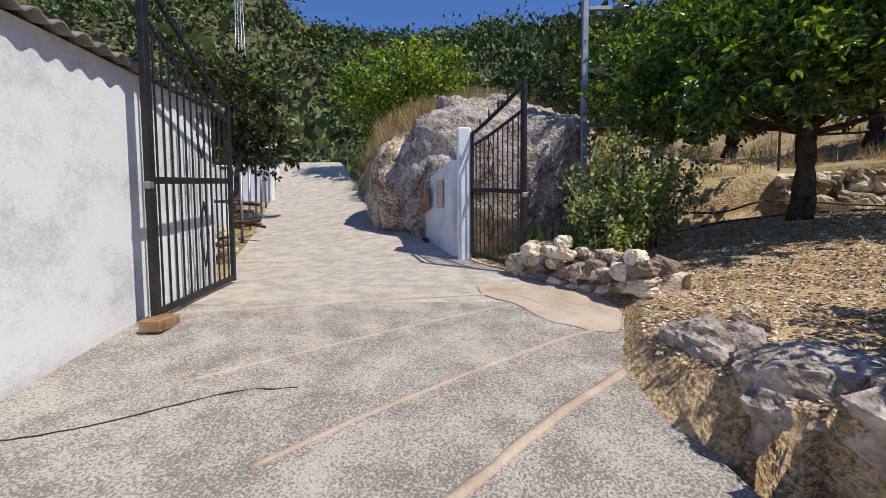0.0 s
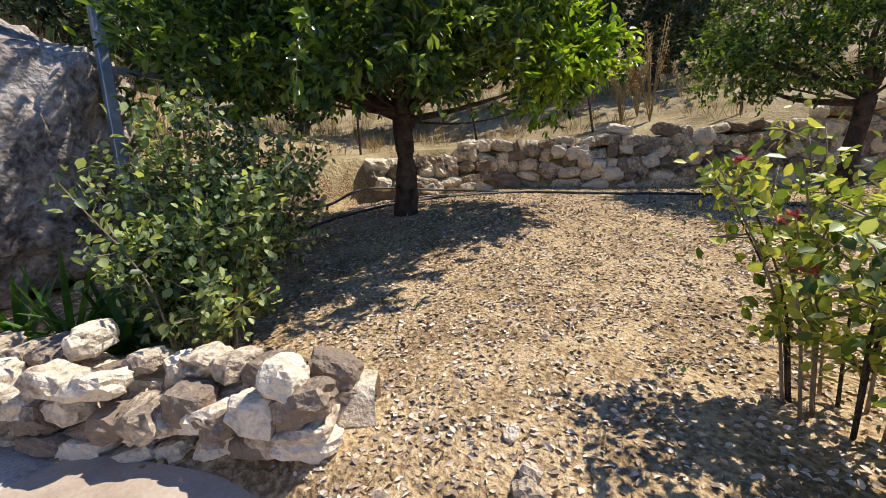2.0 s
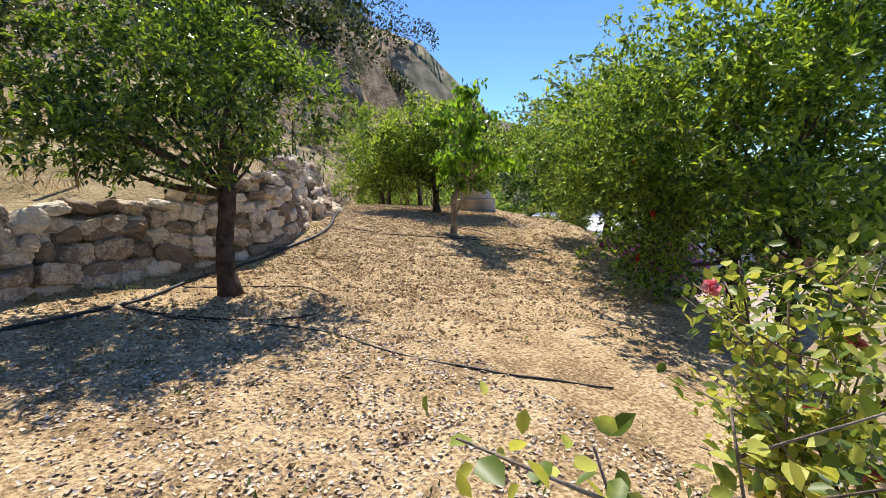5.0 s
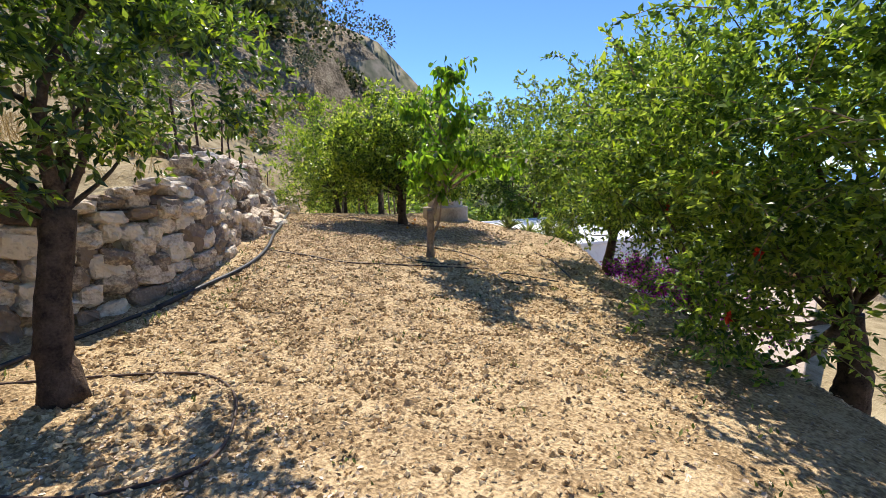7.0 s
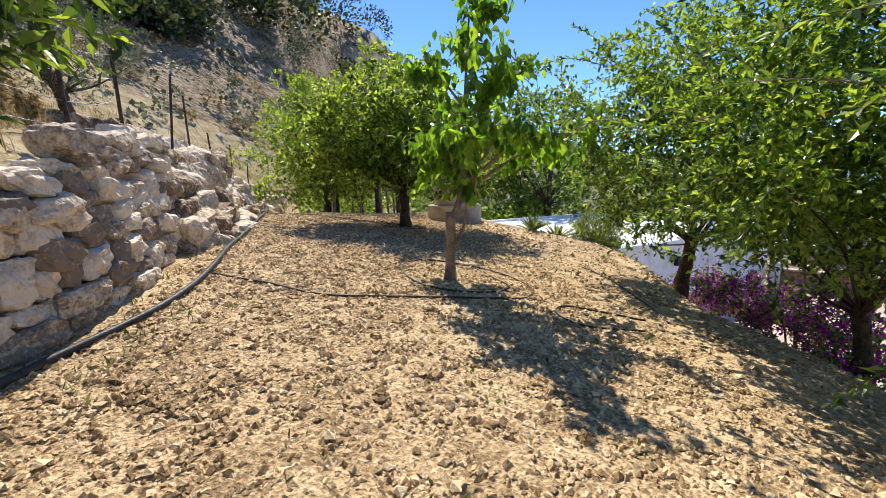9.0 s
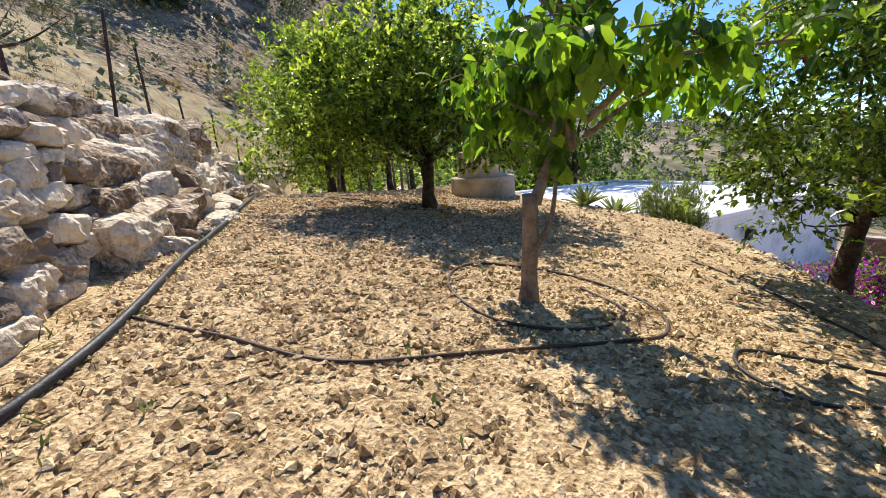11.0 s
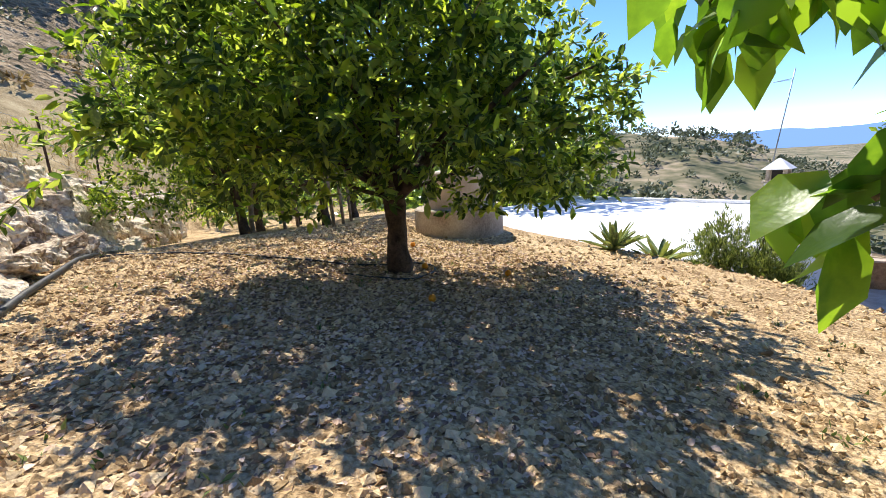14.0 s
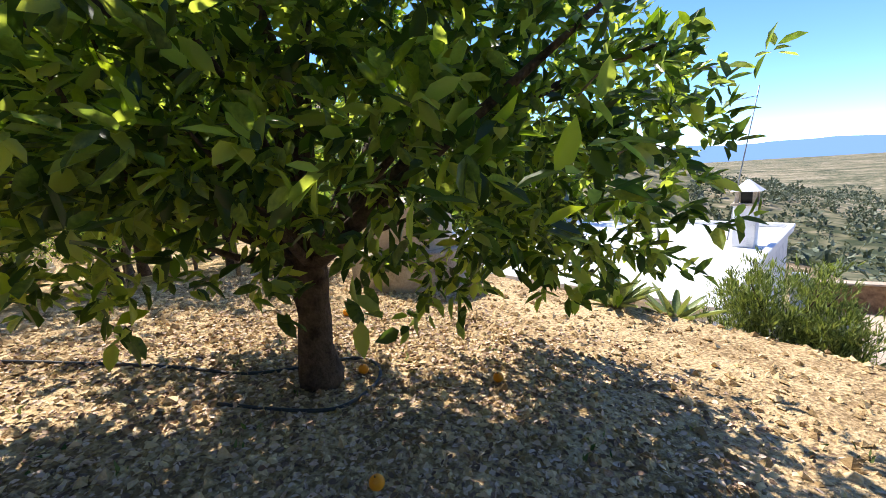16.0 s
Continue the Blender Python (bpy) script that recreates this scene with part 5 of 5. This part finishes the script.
    part("stalk_end", tube([(0, 0.01, 0.034), (0, 0.012, 0.042)], [0.004, 0.003], 6, M_BARK, "stalk_end"), o)

# ---- irrigation pipes ----
def pipe(label, points, radius, mat, lift=0.0, per=10):
    pts = spline([(x, y, 0) for x, y in points], per)
    line = [Vector((p.x, p.y, ground(p.x, p.y) + radius * 0.8 + lift + 0.012 * noise.noise(p * 2.3))) for p in pts]
    return thing("irrigation_pipe", label, "hose", me=tube(line, [radius] * len(line), 8, mat, "irrigation_pipe"))


pipe("black irrigation pipe along the foot of the dry-stone wall", [(4.2, 6.9), (5.6, 6.6), (7.5, 5.6), (8.15, 3.9), (9.2, 2.3), (10.0, 1.45), (10.55, 0.2)], 0.022, M_HOSE)
pipe("thick black irrigation pipe along the foot of the boulders", [(10.5, 0.3), (11.15, -0.95), (11.9, -1.65), (13.0, -2.3), (14.4, -3.15), (16.1, -4.15), (18.5, -5.6)], 0.032, M_HOSE)
pipe("thin dark pipe curving to the persimmon tree", [(11.85, -1.6), (11.2, -1.9), (10.48, -2.28), (10.05, -2.95), (9.6, -3.7), (9.38, -4.25), (9.7, -4.75), (10.4, -4.85), (11.05, -4.45), (11.12, -3.95), (10.75, -3.5), (10.2, -3.4), (9.75, -3.85), (9.75, -4.4), (10.2, -4.6)], 0.013, M_HOSE2)
pipe("thin drip pipe across the earth near the mandarin tree", [(9.0, 2.4), (8.2, 1.9), (7.6, 1.4), (6.9, 0.95), (6.2, 0.75), (5.4, 0.35), (4.6, -0.3)], 0.009, M_HOSE)
pipe("thin drip pipe looped round the mandarin tree", [(9.7, 1.7), (9.3, 1.0), (8.85, 0.5), (8.46, 0.35), (8.0, 0.45), (7.54, 0.79), (7.65, 1.25), (7.95, 1.58), (8.6, 2.1), (9.0, 2.4)], 0.012, M_HOSE2)
pipe("thin pipe lying towards the pomegranate", [(9.8, -6.7), (9.2, -6.3), (8.7, -5.75), (8.3, -5.3), (8.0, -4.9)], 0.012, M_HOSE2)
pipe("loose bent length of thin pipe", [(8.2, -4.75), (8.6, -4.6), (8.95, -4.35), (8.9, -4.05), (8.6, -3.95), (8.3, -4.2), (8.1, -4.4)], 0.012, M_HOSE)
pipe("thin pipe ringing the orange tree", [(17.2, -4.9), (16.5, -5.6), (15.3, -6.3), (14.6, -6.6), (14.2, -7.15), (13.9, -7.0), (13.9, -6.5), (14.5, -6.2)], 0.012, M_HOSE)
pipe("thin pipe in the shade of the old orange tree", [(3.6, 7.0), (4.4, 6.9), (5.5, 7.1), (6.8, 6.4), (7.6, 5.5)], 0.012, M_HOSE)
sag = spline([(3.3, 7.4, 1.75), (4.6, 7.2, 1.65), (5.6, 7.3, 1.85), (6.9, 6.9, 1.75), (7.6, 6.0, 1.66)], 8)
thing("irrigation_pipe", "black pipe slung low across the rocks", "hose", me=tube(sag, [0.018] * len(sag), 8, M_HOSE, "irrigation_pipe"))

# ---- fence on the wall ----
fence = thing("wire_fence", "rusty iron fence posts with slack wires on the bank", "fence")
FP = [(4.6, 8.9), (6.6, 8.4), (8.6, 7.0), (9.8, 5.0), (11.0, 2.6), (11.9, 0.6), (12.75, -0.75), (14.2, -1.5), (16.0, -2.55), (17.6, -3.4), (19.3, -4.5), (21.2, -5.7), (23.2, -7.0)]
frng = random.Random(3)
tops = []
for x, y in FP:
    z = ground(x, y)
    lx2, ly2 = frng.uniform(-0.12, 0.12), frng.uniform(-0.12, 0.12)
    h = frng.uniform(1.3, 1.6) if x > 11.5 else frng.uniform(0.8, 1.1)
    part("post", tube([(x, y, z - 0.15), (x + lx2, y + ly2, z + h)], [0.025, 0.022], 6, M_RUST, "post", smooth=False), fence)
    tops.append((Vector((x, y, z)), Vector((x + lx2, y + ly2, z + h)), h))
for (a0, a1, ha), (b0, b1, hb) in zip(tops[5:-1], tops[6:]):
    for w in (0.2, 0.38, 0.56, 0.75, 0.95):
        p, q = a0.lerp(a1, w), b0.lerp(b1, w)
        mid = (p + q) / 2 - Vector((0, 0, 0.05))
        line = spline([p, mid, q], 4)
        part("wire", tube(line, [0.004] * len(line), 4, M_STEEL, "wire"), fence)

# ---- water tank ----
tank = thing("water_tank", "round weathered concrete water tank with block on top", "tank", (15.25, -9.75, ground(15.25, -9.75) - 0.05))
M_TANK = material("stained_cement", (0.24, 0.19, 0.14), (0.50, 0.43, 0.34), 2.5, 0.9, 0.5, 40, (0.38, 0.32, 0.25), dist=0.01)


def ring(z0, z1, r, lip=0.02, n=40):
    bm = bmesh.new()
    prof = [(r, z0), (r, z1 - lip), (r - lip, z1), (0.0, z1)]
    rows = []
    for q, z in prof:
        rows.append([bm.verts.new((q * math.cos(2 * math.pi * k / n), q * math.sin(2 * math.pi * k / n), z)) for k in range(n)] if q else [bm.verts.new((0, 0, z))])
    for a, b in zip(rows[:-1], rows[1:]):
        for k in range(n):
            bm.faces.new((a[k], a[(k + 1) % n], b[(k + 1) % n], b[k]) if len(b) > 1 else (a[k], a[(k + 1) % n], b[0]))
    return bm


part("basin", bm_mesh("basin", ring(0, 0.52, 0.80), M_TANK, False), tank, "stained cement ring")
part("upper_block", bm_mesh("upper_block", ring(0.52, 1.15, 0.62), M_BEIGE, False), tank, "beige rendered upper ring")
for k in range(5):
    tr = thing("timber_stake", "thin grey wooden stake standing in the ground", "stake", (17.3 + 0.5 * k, -8.6 - 0.7 * (k % 3), ground(17.3 + 0.5 * k, -8.6 - 0.7 * (k % 3)) - 0.05), "stakes")
    part("pole", tube([(0, 0, 0), (0.03, 0.02, 1.3)], [0.035, 0.03], 7, M_BARK2, "pole"), tr)

# ---- the house below ----
HB, E1, E2 = Vector((11.3, -12.3, 0)), Vector((0.947, -0.320, 0)), Vector((-0.320, -0.947, 0))
HM = Matrix((E1, -E2, Vector((0, 0, 1)))).transposed().to_4x4()
HM.translation = HB
house = thing("house", "white flat-roofed house with parapet below the terrace", "house")
house.matrix_world = HM
ROOF = 0.90
part("wall", box_mesh("wall", (0, -8.8, -3.2), (9.5, 0, ROOF - 0.12), M_WHITE, 0.01), house)
part("roof", box_mesh("roof", (-0.12, -8.92, ROOF - 0.12), (9.62, 0.12, ROOF), M_ROOFW, 0.02), house, "white painted flat roof")
part("fascia", box_mesh("fascia", (1.2, 0.003, ROOF - 0.75), (9.5, 0.10, ROOF - 0.125), M_BEIGE, 0.01), house, "beige rendered band under the roof")
for lo, hi in (((-0.14, -8.94, ROOF), (9.64, -8.72, ROOF + 0.12)), ((9.42, -8.72, ROOF), (9.64, 0.14, ROOF + 0.10)), ((-0.14, -8.72, ROOF), (0.02, -2.9, ROOF + 0.10))):
    part("parapet", box_mesh("parapet", lo, hi, M_ROOFW, 0.02), house)
CX, CY = 0.5, -5.2
chim = part("chimney", box_mesh("chimney", (CX - 0.24, CY - 0.24, ROOF), (CX + 0.24, CY + 0.24, ROOF + 1.05), M_WHITE, 0.02), house, "square white chimney")
for sx in (-1, 1):
    for sy in (-1, 1):
        part("cowl_post", box_mesh("cowl_post", (CX + 0.18 * sx - 0.04, CY + 0.18 * sy - 0.04, ROOF + 1.09), (CX + 0.18 * sx + 0.04, CY + 0.18 * sy + 0.04, ROOF + 1.38), M_TANK, 0.008), chim)
part("flue", box_mesh("flue", (CX - 0.12, CY - 0.12, ROOF + 1.09), (CX + 0.12, CY + 0.12, ROOF + 1.36), M_BLACK, 0.01), chim, "black flue block between the cowl posts")
bm = bmesh.new()
bmesh.ops.create_cone(bm, cap_ends=True, segments=4, radius1=0.44, radius2=0.04, depth=0.27)
bmesh.ops.rotate(bm, verts=bm.verts, matrix=Matrix.Rotation(math.pi / 4, 3, "Z"))
bmesh.ops.translate(bm, verts=bm.verts, vec=(CX, CY, ROOF + 1.515))
part("cap", bm_mesh("cap", bm, M_WHITE), chim, "white pyramid cap")
part("tile_band", box_mesh("tile_band", (CX - 0.29, CY - 0.29, ROOF + 1.03), (CX + 0.29, CY + 0.29, ROOF + 1.09), M_TANK, 0.01), chim)
lamp = thing("wall_lantern", "small black lantern on the white house wall", "lamp")
lamp.matrix_world = HM @ Matrix.Translation((0, -2.7, 0.2))
part("bracket", box_mesh("bracket", (-0.16, -0.02, 0.18), (0.0, 0.02, 0.22), M_BLACK, 0.004), lamp)
part("lantern", box_mesh("lantern", (-0.25, -0.08, -0.12), (-0.1, 0.08, 0.14), M_BLACK, 0.02), lamp)
part("hood", bm_mesh("hood", box(bmesh.new(), (-0.28, -0.11, 0.14), (-0.07, 0.11, 0.18), 0.015), M_BLACK), lamp)
aerial = thing("tv_aerial", "thin leaning television aerial mast on the roof", "aerial")
aerial.matrix_world = HM @ Matrix.Translation((1.0, -5.9, ROOF))
part("mast", tube([(0, 0, 0), (-0.2, 0.05, 1.7), (-0.5, 0.1, 3.9)], [0.02, 0.017, 0.012], 7, M_STEEL, "mast"), aerial)
part("boom", tube([(-0.45, 0.1, 3.65), (0.3, 0.1, 3.6)], [0.008, 0.008], 5, M_STEEL, "boom"), aerial)
for k in range(7):
    part("element", tube([(-0.35 + 0.085 * k, -0.12, 3.64), (-0.35 + 0.085 * k, 0.32, 3.6)], [0.004, 0.004], 4, M_STEEL, "element"), aerial)
part("clamp_box", box_mesh("clamp_box", (-0.06, -0.05, 0.35), (0.06, 0.05, 0.5), M_RUST, 0.01), aerial)
terrace_slab = thing("patio", "pale concrete patio beside the house", "pavement", kind="structure")
part("slab", box_mesh("slab", (5.2, -20.0, -1.75), (11.0, -9.8, -1.45), M_PATCH, 0.02), terrace_slab)
yard_wall = thing("yard_wall", "low brick-brown garden wall with white post", "wall", kind="structure")
part("wall", box_mesh("wall", (4.9, -20.5, -1.6), (8.0, -20.25, -0.7), M_WOOD, 0.01), yard_wall)
part("post", box_mesh("post", (8.0, -20.55, -1.6), (8.35, -20.2, -0.45), M_WHITE, 0.01), yard_wall)
part("coping", box_mesh("coping", (4.9, -20.55, -0.7), (8.0, -20.2, -0.64), M_PATCH, 0.01), yard_wall)

# ---- left of the drive, above the gate ----
planter = thing("planter_wall", "low white block planter on rubble beside the drive", "planter", kind="structure")
part("wall", box_mesh("wall", (-5.6, 6.55, 1.38), (-3.4, 6.75, 1.84), M_WHITE, 0.015), planter)
part("footing", box_mesh("footing", (-5.6, 6.62, 0.7), (-3.42, 6.9, 1.38), M_TANK, 0.015), planter, "rough footing behind rubble")
dry_wall(planter, [Vector((-5.6, 6.5, 0)), Vector((-4.4, 6.5, 0)), Vector((-3.3, 6.5, 0))], 0.0, 2.3, lambda s: 0.5, (0.1, 0.16), (0.12, 0.26), 0.02, 0.0, 0.25)
far_wall = thing("garden_wall", "white garden wall along the drive", "wall", kind="structure")
part("wall", box_mesh("wall", (-9.0, 13.5, 1.6), (-5.4, 13.75, 3.4), M_WHITE, 0.02), far_wall)
part("pillar", box_mesh("pillar", (-6.85, 16.6, 2.6), (-6.45, 17.0, 5.0), M_WHITE, 0.02), far_wall)
part("pillar_cap", box_mesh("pillar_cap", (-6.9, 16.55, 5.0), (-6.4, 17.05, 5.12), M_BEIGE, 0.02), far_wall)
for k in range(9):
    x, y = -3.5 - 0.32 * k, 7.0 + 1.05 * k
    z = float(road_z(x, y))
    fp = thing("fence_post", "thin galvanised post beside the drive", "post", (x, y, z - 0.05), "posts along the drive")
    part("post", tube([(0, 0, 0), (0.01, 0.02, 1.35)], [0.028, 0.028], 7, M_STEEL, "post"), fp)
gate2 = thing("mesh_gate", "green wire mesh gate at the top of the drive", "gate")
M_GREEN = material("green_paint", (0.06, 0.13, 0.09), (0.12, 0.22, 0.15), 5, 0.5, 0.1, 40)
for x in (-8.9, -7.6, -6.4, -5.2, -4.0, -2.8):
    part("post", box_mesh("post", (x - 0.03, 23.4, 3.2), (x + 0.03, 23.46, 5.9), M_GREEN, 0.004), gate2)
for z in (4.4, 5.1, 5.8):
    part("rail", box_mesh("rail", (-8.9, 23.41, z), (-2.8, 23.45, z + 0.04), M_GREEN, 0.004), gate2)
for k in range(40):
    part("wire", box_mesh("wire", (-8.8 + 0.15 * k, 23.425, 4.4), (-8.79 + 0.15 * k, 23.435, 5.8), M_GREEN), gate2)
logs = thing("log_pile", "heap of cut branches behind the white planter", "log pile", (-4.4, 7.8, 1.45))
lr = random.Random(8)
for k in range(40):
    p = Vector((lr.uniform(-0.7, 0.7), lr.uniform(-0.7, 0.7), lr.uniform(0, 0.5)))
    d = Vector((lr.uniform(-1, 1), lr.uniform(-1, 1), lr.uniform(-0.2, 0.2))) * 0.45
    part("log", tube([p - d, p + d], [0.035, 0.03], 6, M_BARK, "log", smooth=False), logs)
tree("carob_tree", "leafy green tree beside the drive over a white wall", "tree", (-4.7, 9.6), [(0, 0, 0), (0.05, 0.05, 0.9), (0.1, 0.1, 1.9)], [0.10, 0.08, 0.07],
     [((0, 0.2, 2.7), (1.2, 1.2, 1.0)), ((0.4, 0.3, 2.0), (0.9, 0.9, 0.8)), ((-0.2, 0.1, 3.4), (0.9, 0.9, 0.6))], 12000, (0.12, 0.065), M_CAROB, spread=0.22, seed=41, young=0.05)
tree("fig_tree", "big green fig tree on the bank above the drive", "tree", (-1.6, 17.5), [(0, 0, 0), (0.1, 0.0, 0.9), (0.0, 0.1, 1.8)], [0.2, 0.15, 0.14],
     [((0, 0, 3.0), (2.6, 2.2, 1.5)), ((1.3, 0.3, 3.6), (1.6, 1.5, 1.2)), ((-1.3, 0.2, 2.3), (1.5, 1.4, 1.2))], 17000, (0.16, 0.09), M_LEAF, spread=0.35, seed=42, young=0.05)
tree("olive_tree", "grey-green olive on the upper terrace", "tree", (19.3, -1.6), [(0, 0, 0), (0.1, 0.0, 0.5), (0.0, 0.1, 1.0)], [0.16, 0.13, 0.12],
     [((0, 0, 2.0), (1.6, 1.5, 1.1)), ((0.6, 0.4, 2.6), (1.1, 1.1, 0.8))], 13000, (0.09, 0.022), M_OLIVE, spread=0.2, seed=43)
for k, (x, y, s) in enumerate(((10.5, 10.5, 1.0), (13.0, 8.0, 1.15), (14.5, 4.8, 1.1), (8.0, 12.0, 1.0), (4.5, 12.5, 0.9), (17.5, 5.0, 1.2))):
    tree("carob_tree", "dense dark evergreen tree on the upper hillside", "tree", (x, y), [(0, 0, 0), (0.1, 0.0, 0.6), (0.0, 0.1, 1.2)], [0.2, 0.16, 0.14],
         [((0, 0, 2.2 * s), (2.0 * s, 2.0 * s, 1.4 * s)), ((0.5, 0.4, 3.3 * s), (1.4 * s, 1.4 * s, 1.1 * s)), ((-0.6, -0.5, 1.3), (1.3, 1.3, 0.8))], 9500, (0.15 * s, 0.08 * s), M_CAROB, spread=0.3 * s, seed=44 + k, group="dark hillside trees")

for k, (x, y, s) in enumerate(((19.5, -23.5, 2.2), (23.0, -25.5, 2.4), (26.5, -24.0, 2.2))):
    tree("carob_tree", "tall dense green tree beyond the white house", "tree", (x, y), [(0, 0, 0), (0.1, 0.0, 1.4), (0.0, 0.1, 2.6)], [0.3, 0.24, 0.2],
         [((0, 0, 2.4 * s), (2.0 * s, 2.0 * s, 1.5 * s)), ((0.5, 0.4, 3.5 * s), (1.4 * s, 1.4 * s, 1.2 * s)), ((-0.6, -0.5, 1.5 * s), (1.5 * s, 1.5 * s, 0.8 * s))], 12000, (0.24, 0.13), M_LEAFG, spread=0.5, seed=64 + k, group="tall trees beyond the house")

# ---- pylon and far woods ----
pylon = thing("power_pylon", "slim steel lattice power pylon on the slope", "pylon", (-14.6, 31.5, ground(-14.6, 31.5) - 0.2))
PH = 19.5 - ground(-14.6, 31.5)
for sx in (-1, 1):
    for sy in (-1, 1):
        part("leg", tube([(0.35 * sx, 0.35 * sy, 0), (0.16 * sx, 0.16 * sy, PH)], [0.04, 0.035], 5, M_STEEL, "leg"), pylon)
n_br = int(PH / 0.7)
for k in range(n_br):
    z0, z1 = PH * k / n_br, PH * (k + 1) / n_br
    w0, w1 = 0.35 - 0.19 * k / n_br, 0.35 - 0.19 * (k + 1) / n_br
    for sx, sy, ex, ey in ((-1, -1, 1, -1), (1, -1, 1, 1), (1, 1, -1, 1), (-1, 1, -1, -1)):
        s = 1 if k % 2 else 0
        a, b = ((sx, sy), (ex, ey)) if s else ((ex, ey), (sx, sy))
        part("brace", tube([(a[0] * w0, a[1] * w0, z0), (b[0] * w1, b[1] * w1, z1)], [0.018, 0.018], 4, M_STEEL, "brace"), pylon)


def woods(name, label, places, size, per, leaf, mat, category="woodland"):
    """Many small trees or shrubs far off, as one mesh of leafy sprays."""
    n = len(places)
    s = size * drng.lognormal(0, 0.3, n)
    q = drng.normal(0, 1, (n, per, 3))
    q = q / np.linalg.norm(q, axis=2, keepdims=True) * drng.uniform(0.6, 1.05, (n, per, 1))
    q[..., 2] = np.abs(q[..., 2]) * 1.3 - 0.1
    off = q * s[:, None, None] * np.array([1, 1, 0.95])
    p = places[:, None, :] + off + np.array([0, 0, 0.25])[None, None] * s[:, None, None]
    d = q + drng.normal(0, 0.5, q.shape)
    return thing(name, label, category, me=leaf_mesh(name, p.reshape(-1, 3), d.reshape(-1, 3), leaf, leaf * 0.8, mat, 0, 2, 0.2), kind="stuff")


def azim(x, y):
    return np.degrees(np.arctan2(y, x - 6))


pines = scatter(3700, (-150, 150, 24, 175), lambda x, y: (np.hypot(x - 6, y) > 27) & (azim(x, y) > 22) & (azim(x, y) < 165))
woods("pine_wood", "dense green pine wood covering the mountain", pines, 2.5, 58, 0.95, M_PINE)
scrub = scatter(2600, (10, 130, -110, 60), lambda x, y: (np.hypot(x - 6, y) > 20) & (side(x, y, WALL_LINE) > 5) & (azim(x, y) < 30) & (azim(x, y) > -75))
woods("hillside_scrub", "low dry scrub dotted over the bare hillside", scrub, 0.75, 44, 0.32, M_OLIVE)
scrub2 = scatter(1300, (10, 120, -100, 60), lambda x, y: (np.hypot(x - 6, y) > 20) & (side(x, y, WALL_LINE) > 5) & (azim(x, y) < 30) & (azim(x, y) > -75))
woods("hillside_scrub", "straw-coloured tussocks on the bare hillside", scrub2, 0.5, 30, 0.3, M_DRY)
crest = scatter(60, (40, 110, -75, 30), lambda x, y: (np.hypot(x - 6, y) > 50) & (azim(x, y) < -5) & (azim(x, y) > -52))
woods("crest_trees", "dark evergreen trees on the crest of the hill", crest, 4.2, 420, 0.75, M_CAROB)
oaks = scatter(420, (30, 75, -25, 0), lambda x, y: (np.hypot(x - 6, y) > 40) & (np.hypot(x - 6, y) < 66) & (azim(x, y) < -7) & (azim(x, y) > -19))
woods("oak_wood", "dark evergreen oaks in a fold of the hillside", oaks, 1.9, 200, 0.5, M_CAROB)
mid = scatter(330, (20, 60, -60, -8), lambda x, y: (side(x, y, WALL_LINE) < 1) & (np.hypot(x - 6, y) > 20) & (np.hypot(x - 6, y) < 70) & (azim(x, y) < -28) & (azim(x, y) > -72))
woods("orchard_trees", "green trees and bushes beyond the terrace", mid, 1.5, 150, 0.32, M_LEAFG)
val = scatter(1000, (-140, 120, -330, -32), lambda x, y: (np.hypot(x - 6, y) > 38) & (azim(x, y) < -60))
woods("valley_trees", "scattered dark trees on the far valley slopes", val, 1.2, 30, 0.9, M_OLIVE)

near_val = scatter(1000, (-30, 75, -230, -30), lambda x, y: (np.hypot(x - 6, y) > 38) & (azim(x, y) < -62) & (azim(x, y) > -108))
woods("valley_scrub", "grey-green scrub on the slope beyond the house", near_val, 1.0, 40, 0.5, M_OLIVE)
# far ridges across the valley: unlit emission sheets with haze painted into their colour
def ridge(name, label, dist, az0, az1, low, high, colour, seed):
    v, f = [], []
    n = 90
    for k in range(n + 1):
        a = radians(az0 + (az1 - az0) * k / n)
        h = low + (high - low) * (0.55 + 0.45 * noise.fractal(Vector((k * 0.07, seed, 0)), 0.8, 2.1, 5)) * math.sin(math.pi * min(1, max(0, k / n * 0.96 + 0.02))) ** 0.8
        v += [(6 + dist * math.cos(a), dist * math.sin(a), -120), (6 + dist * 1.25 * math.cos(a), dist * 1.25 * math.sin(a), h)]
    for k in range(n):
        f.append((2 * k, 2 * k + 1, 2 * k + 3, 2 * k + 2))
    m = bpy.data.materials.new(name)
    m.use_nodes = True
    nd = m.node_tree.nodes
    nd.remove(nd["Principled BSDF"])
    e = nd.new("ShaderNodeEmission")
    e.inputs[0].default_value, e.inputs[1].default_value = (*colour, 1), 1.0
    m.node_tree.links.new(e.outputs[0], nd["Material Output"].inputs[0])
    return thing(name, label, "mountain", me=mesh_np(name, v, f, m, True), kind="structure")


ridge("backdrop_mountain", "blue mountain backdrop, haze painted into its even glow", 3200, -150, -40, 10, 110, (0.17, 0.30, 0.62), 3)
ridge("backdrop_valley", "far valley slopes, haze painted into their even glow", 1350, -150, -66, -60, -8, (0.20, 0.26, 0.30), 8)
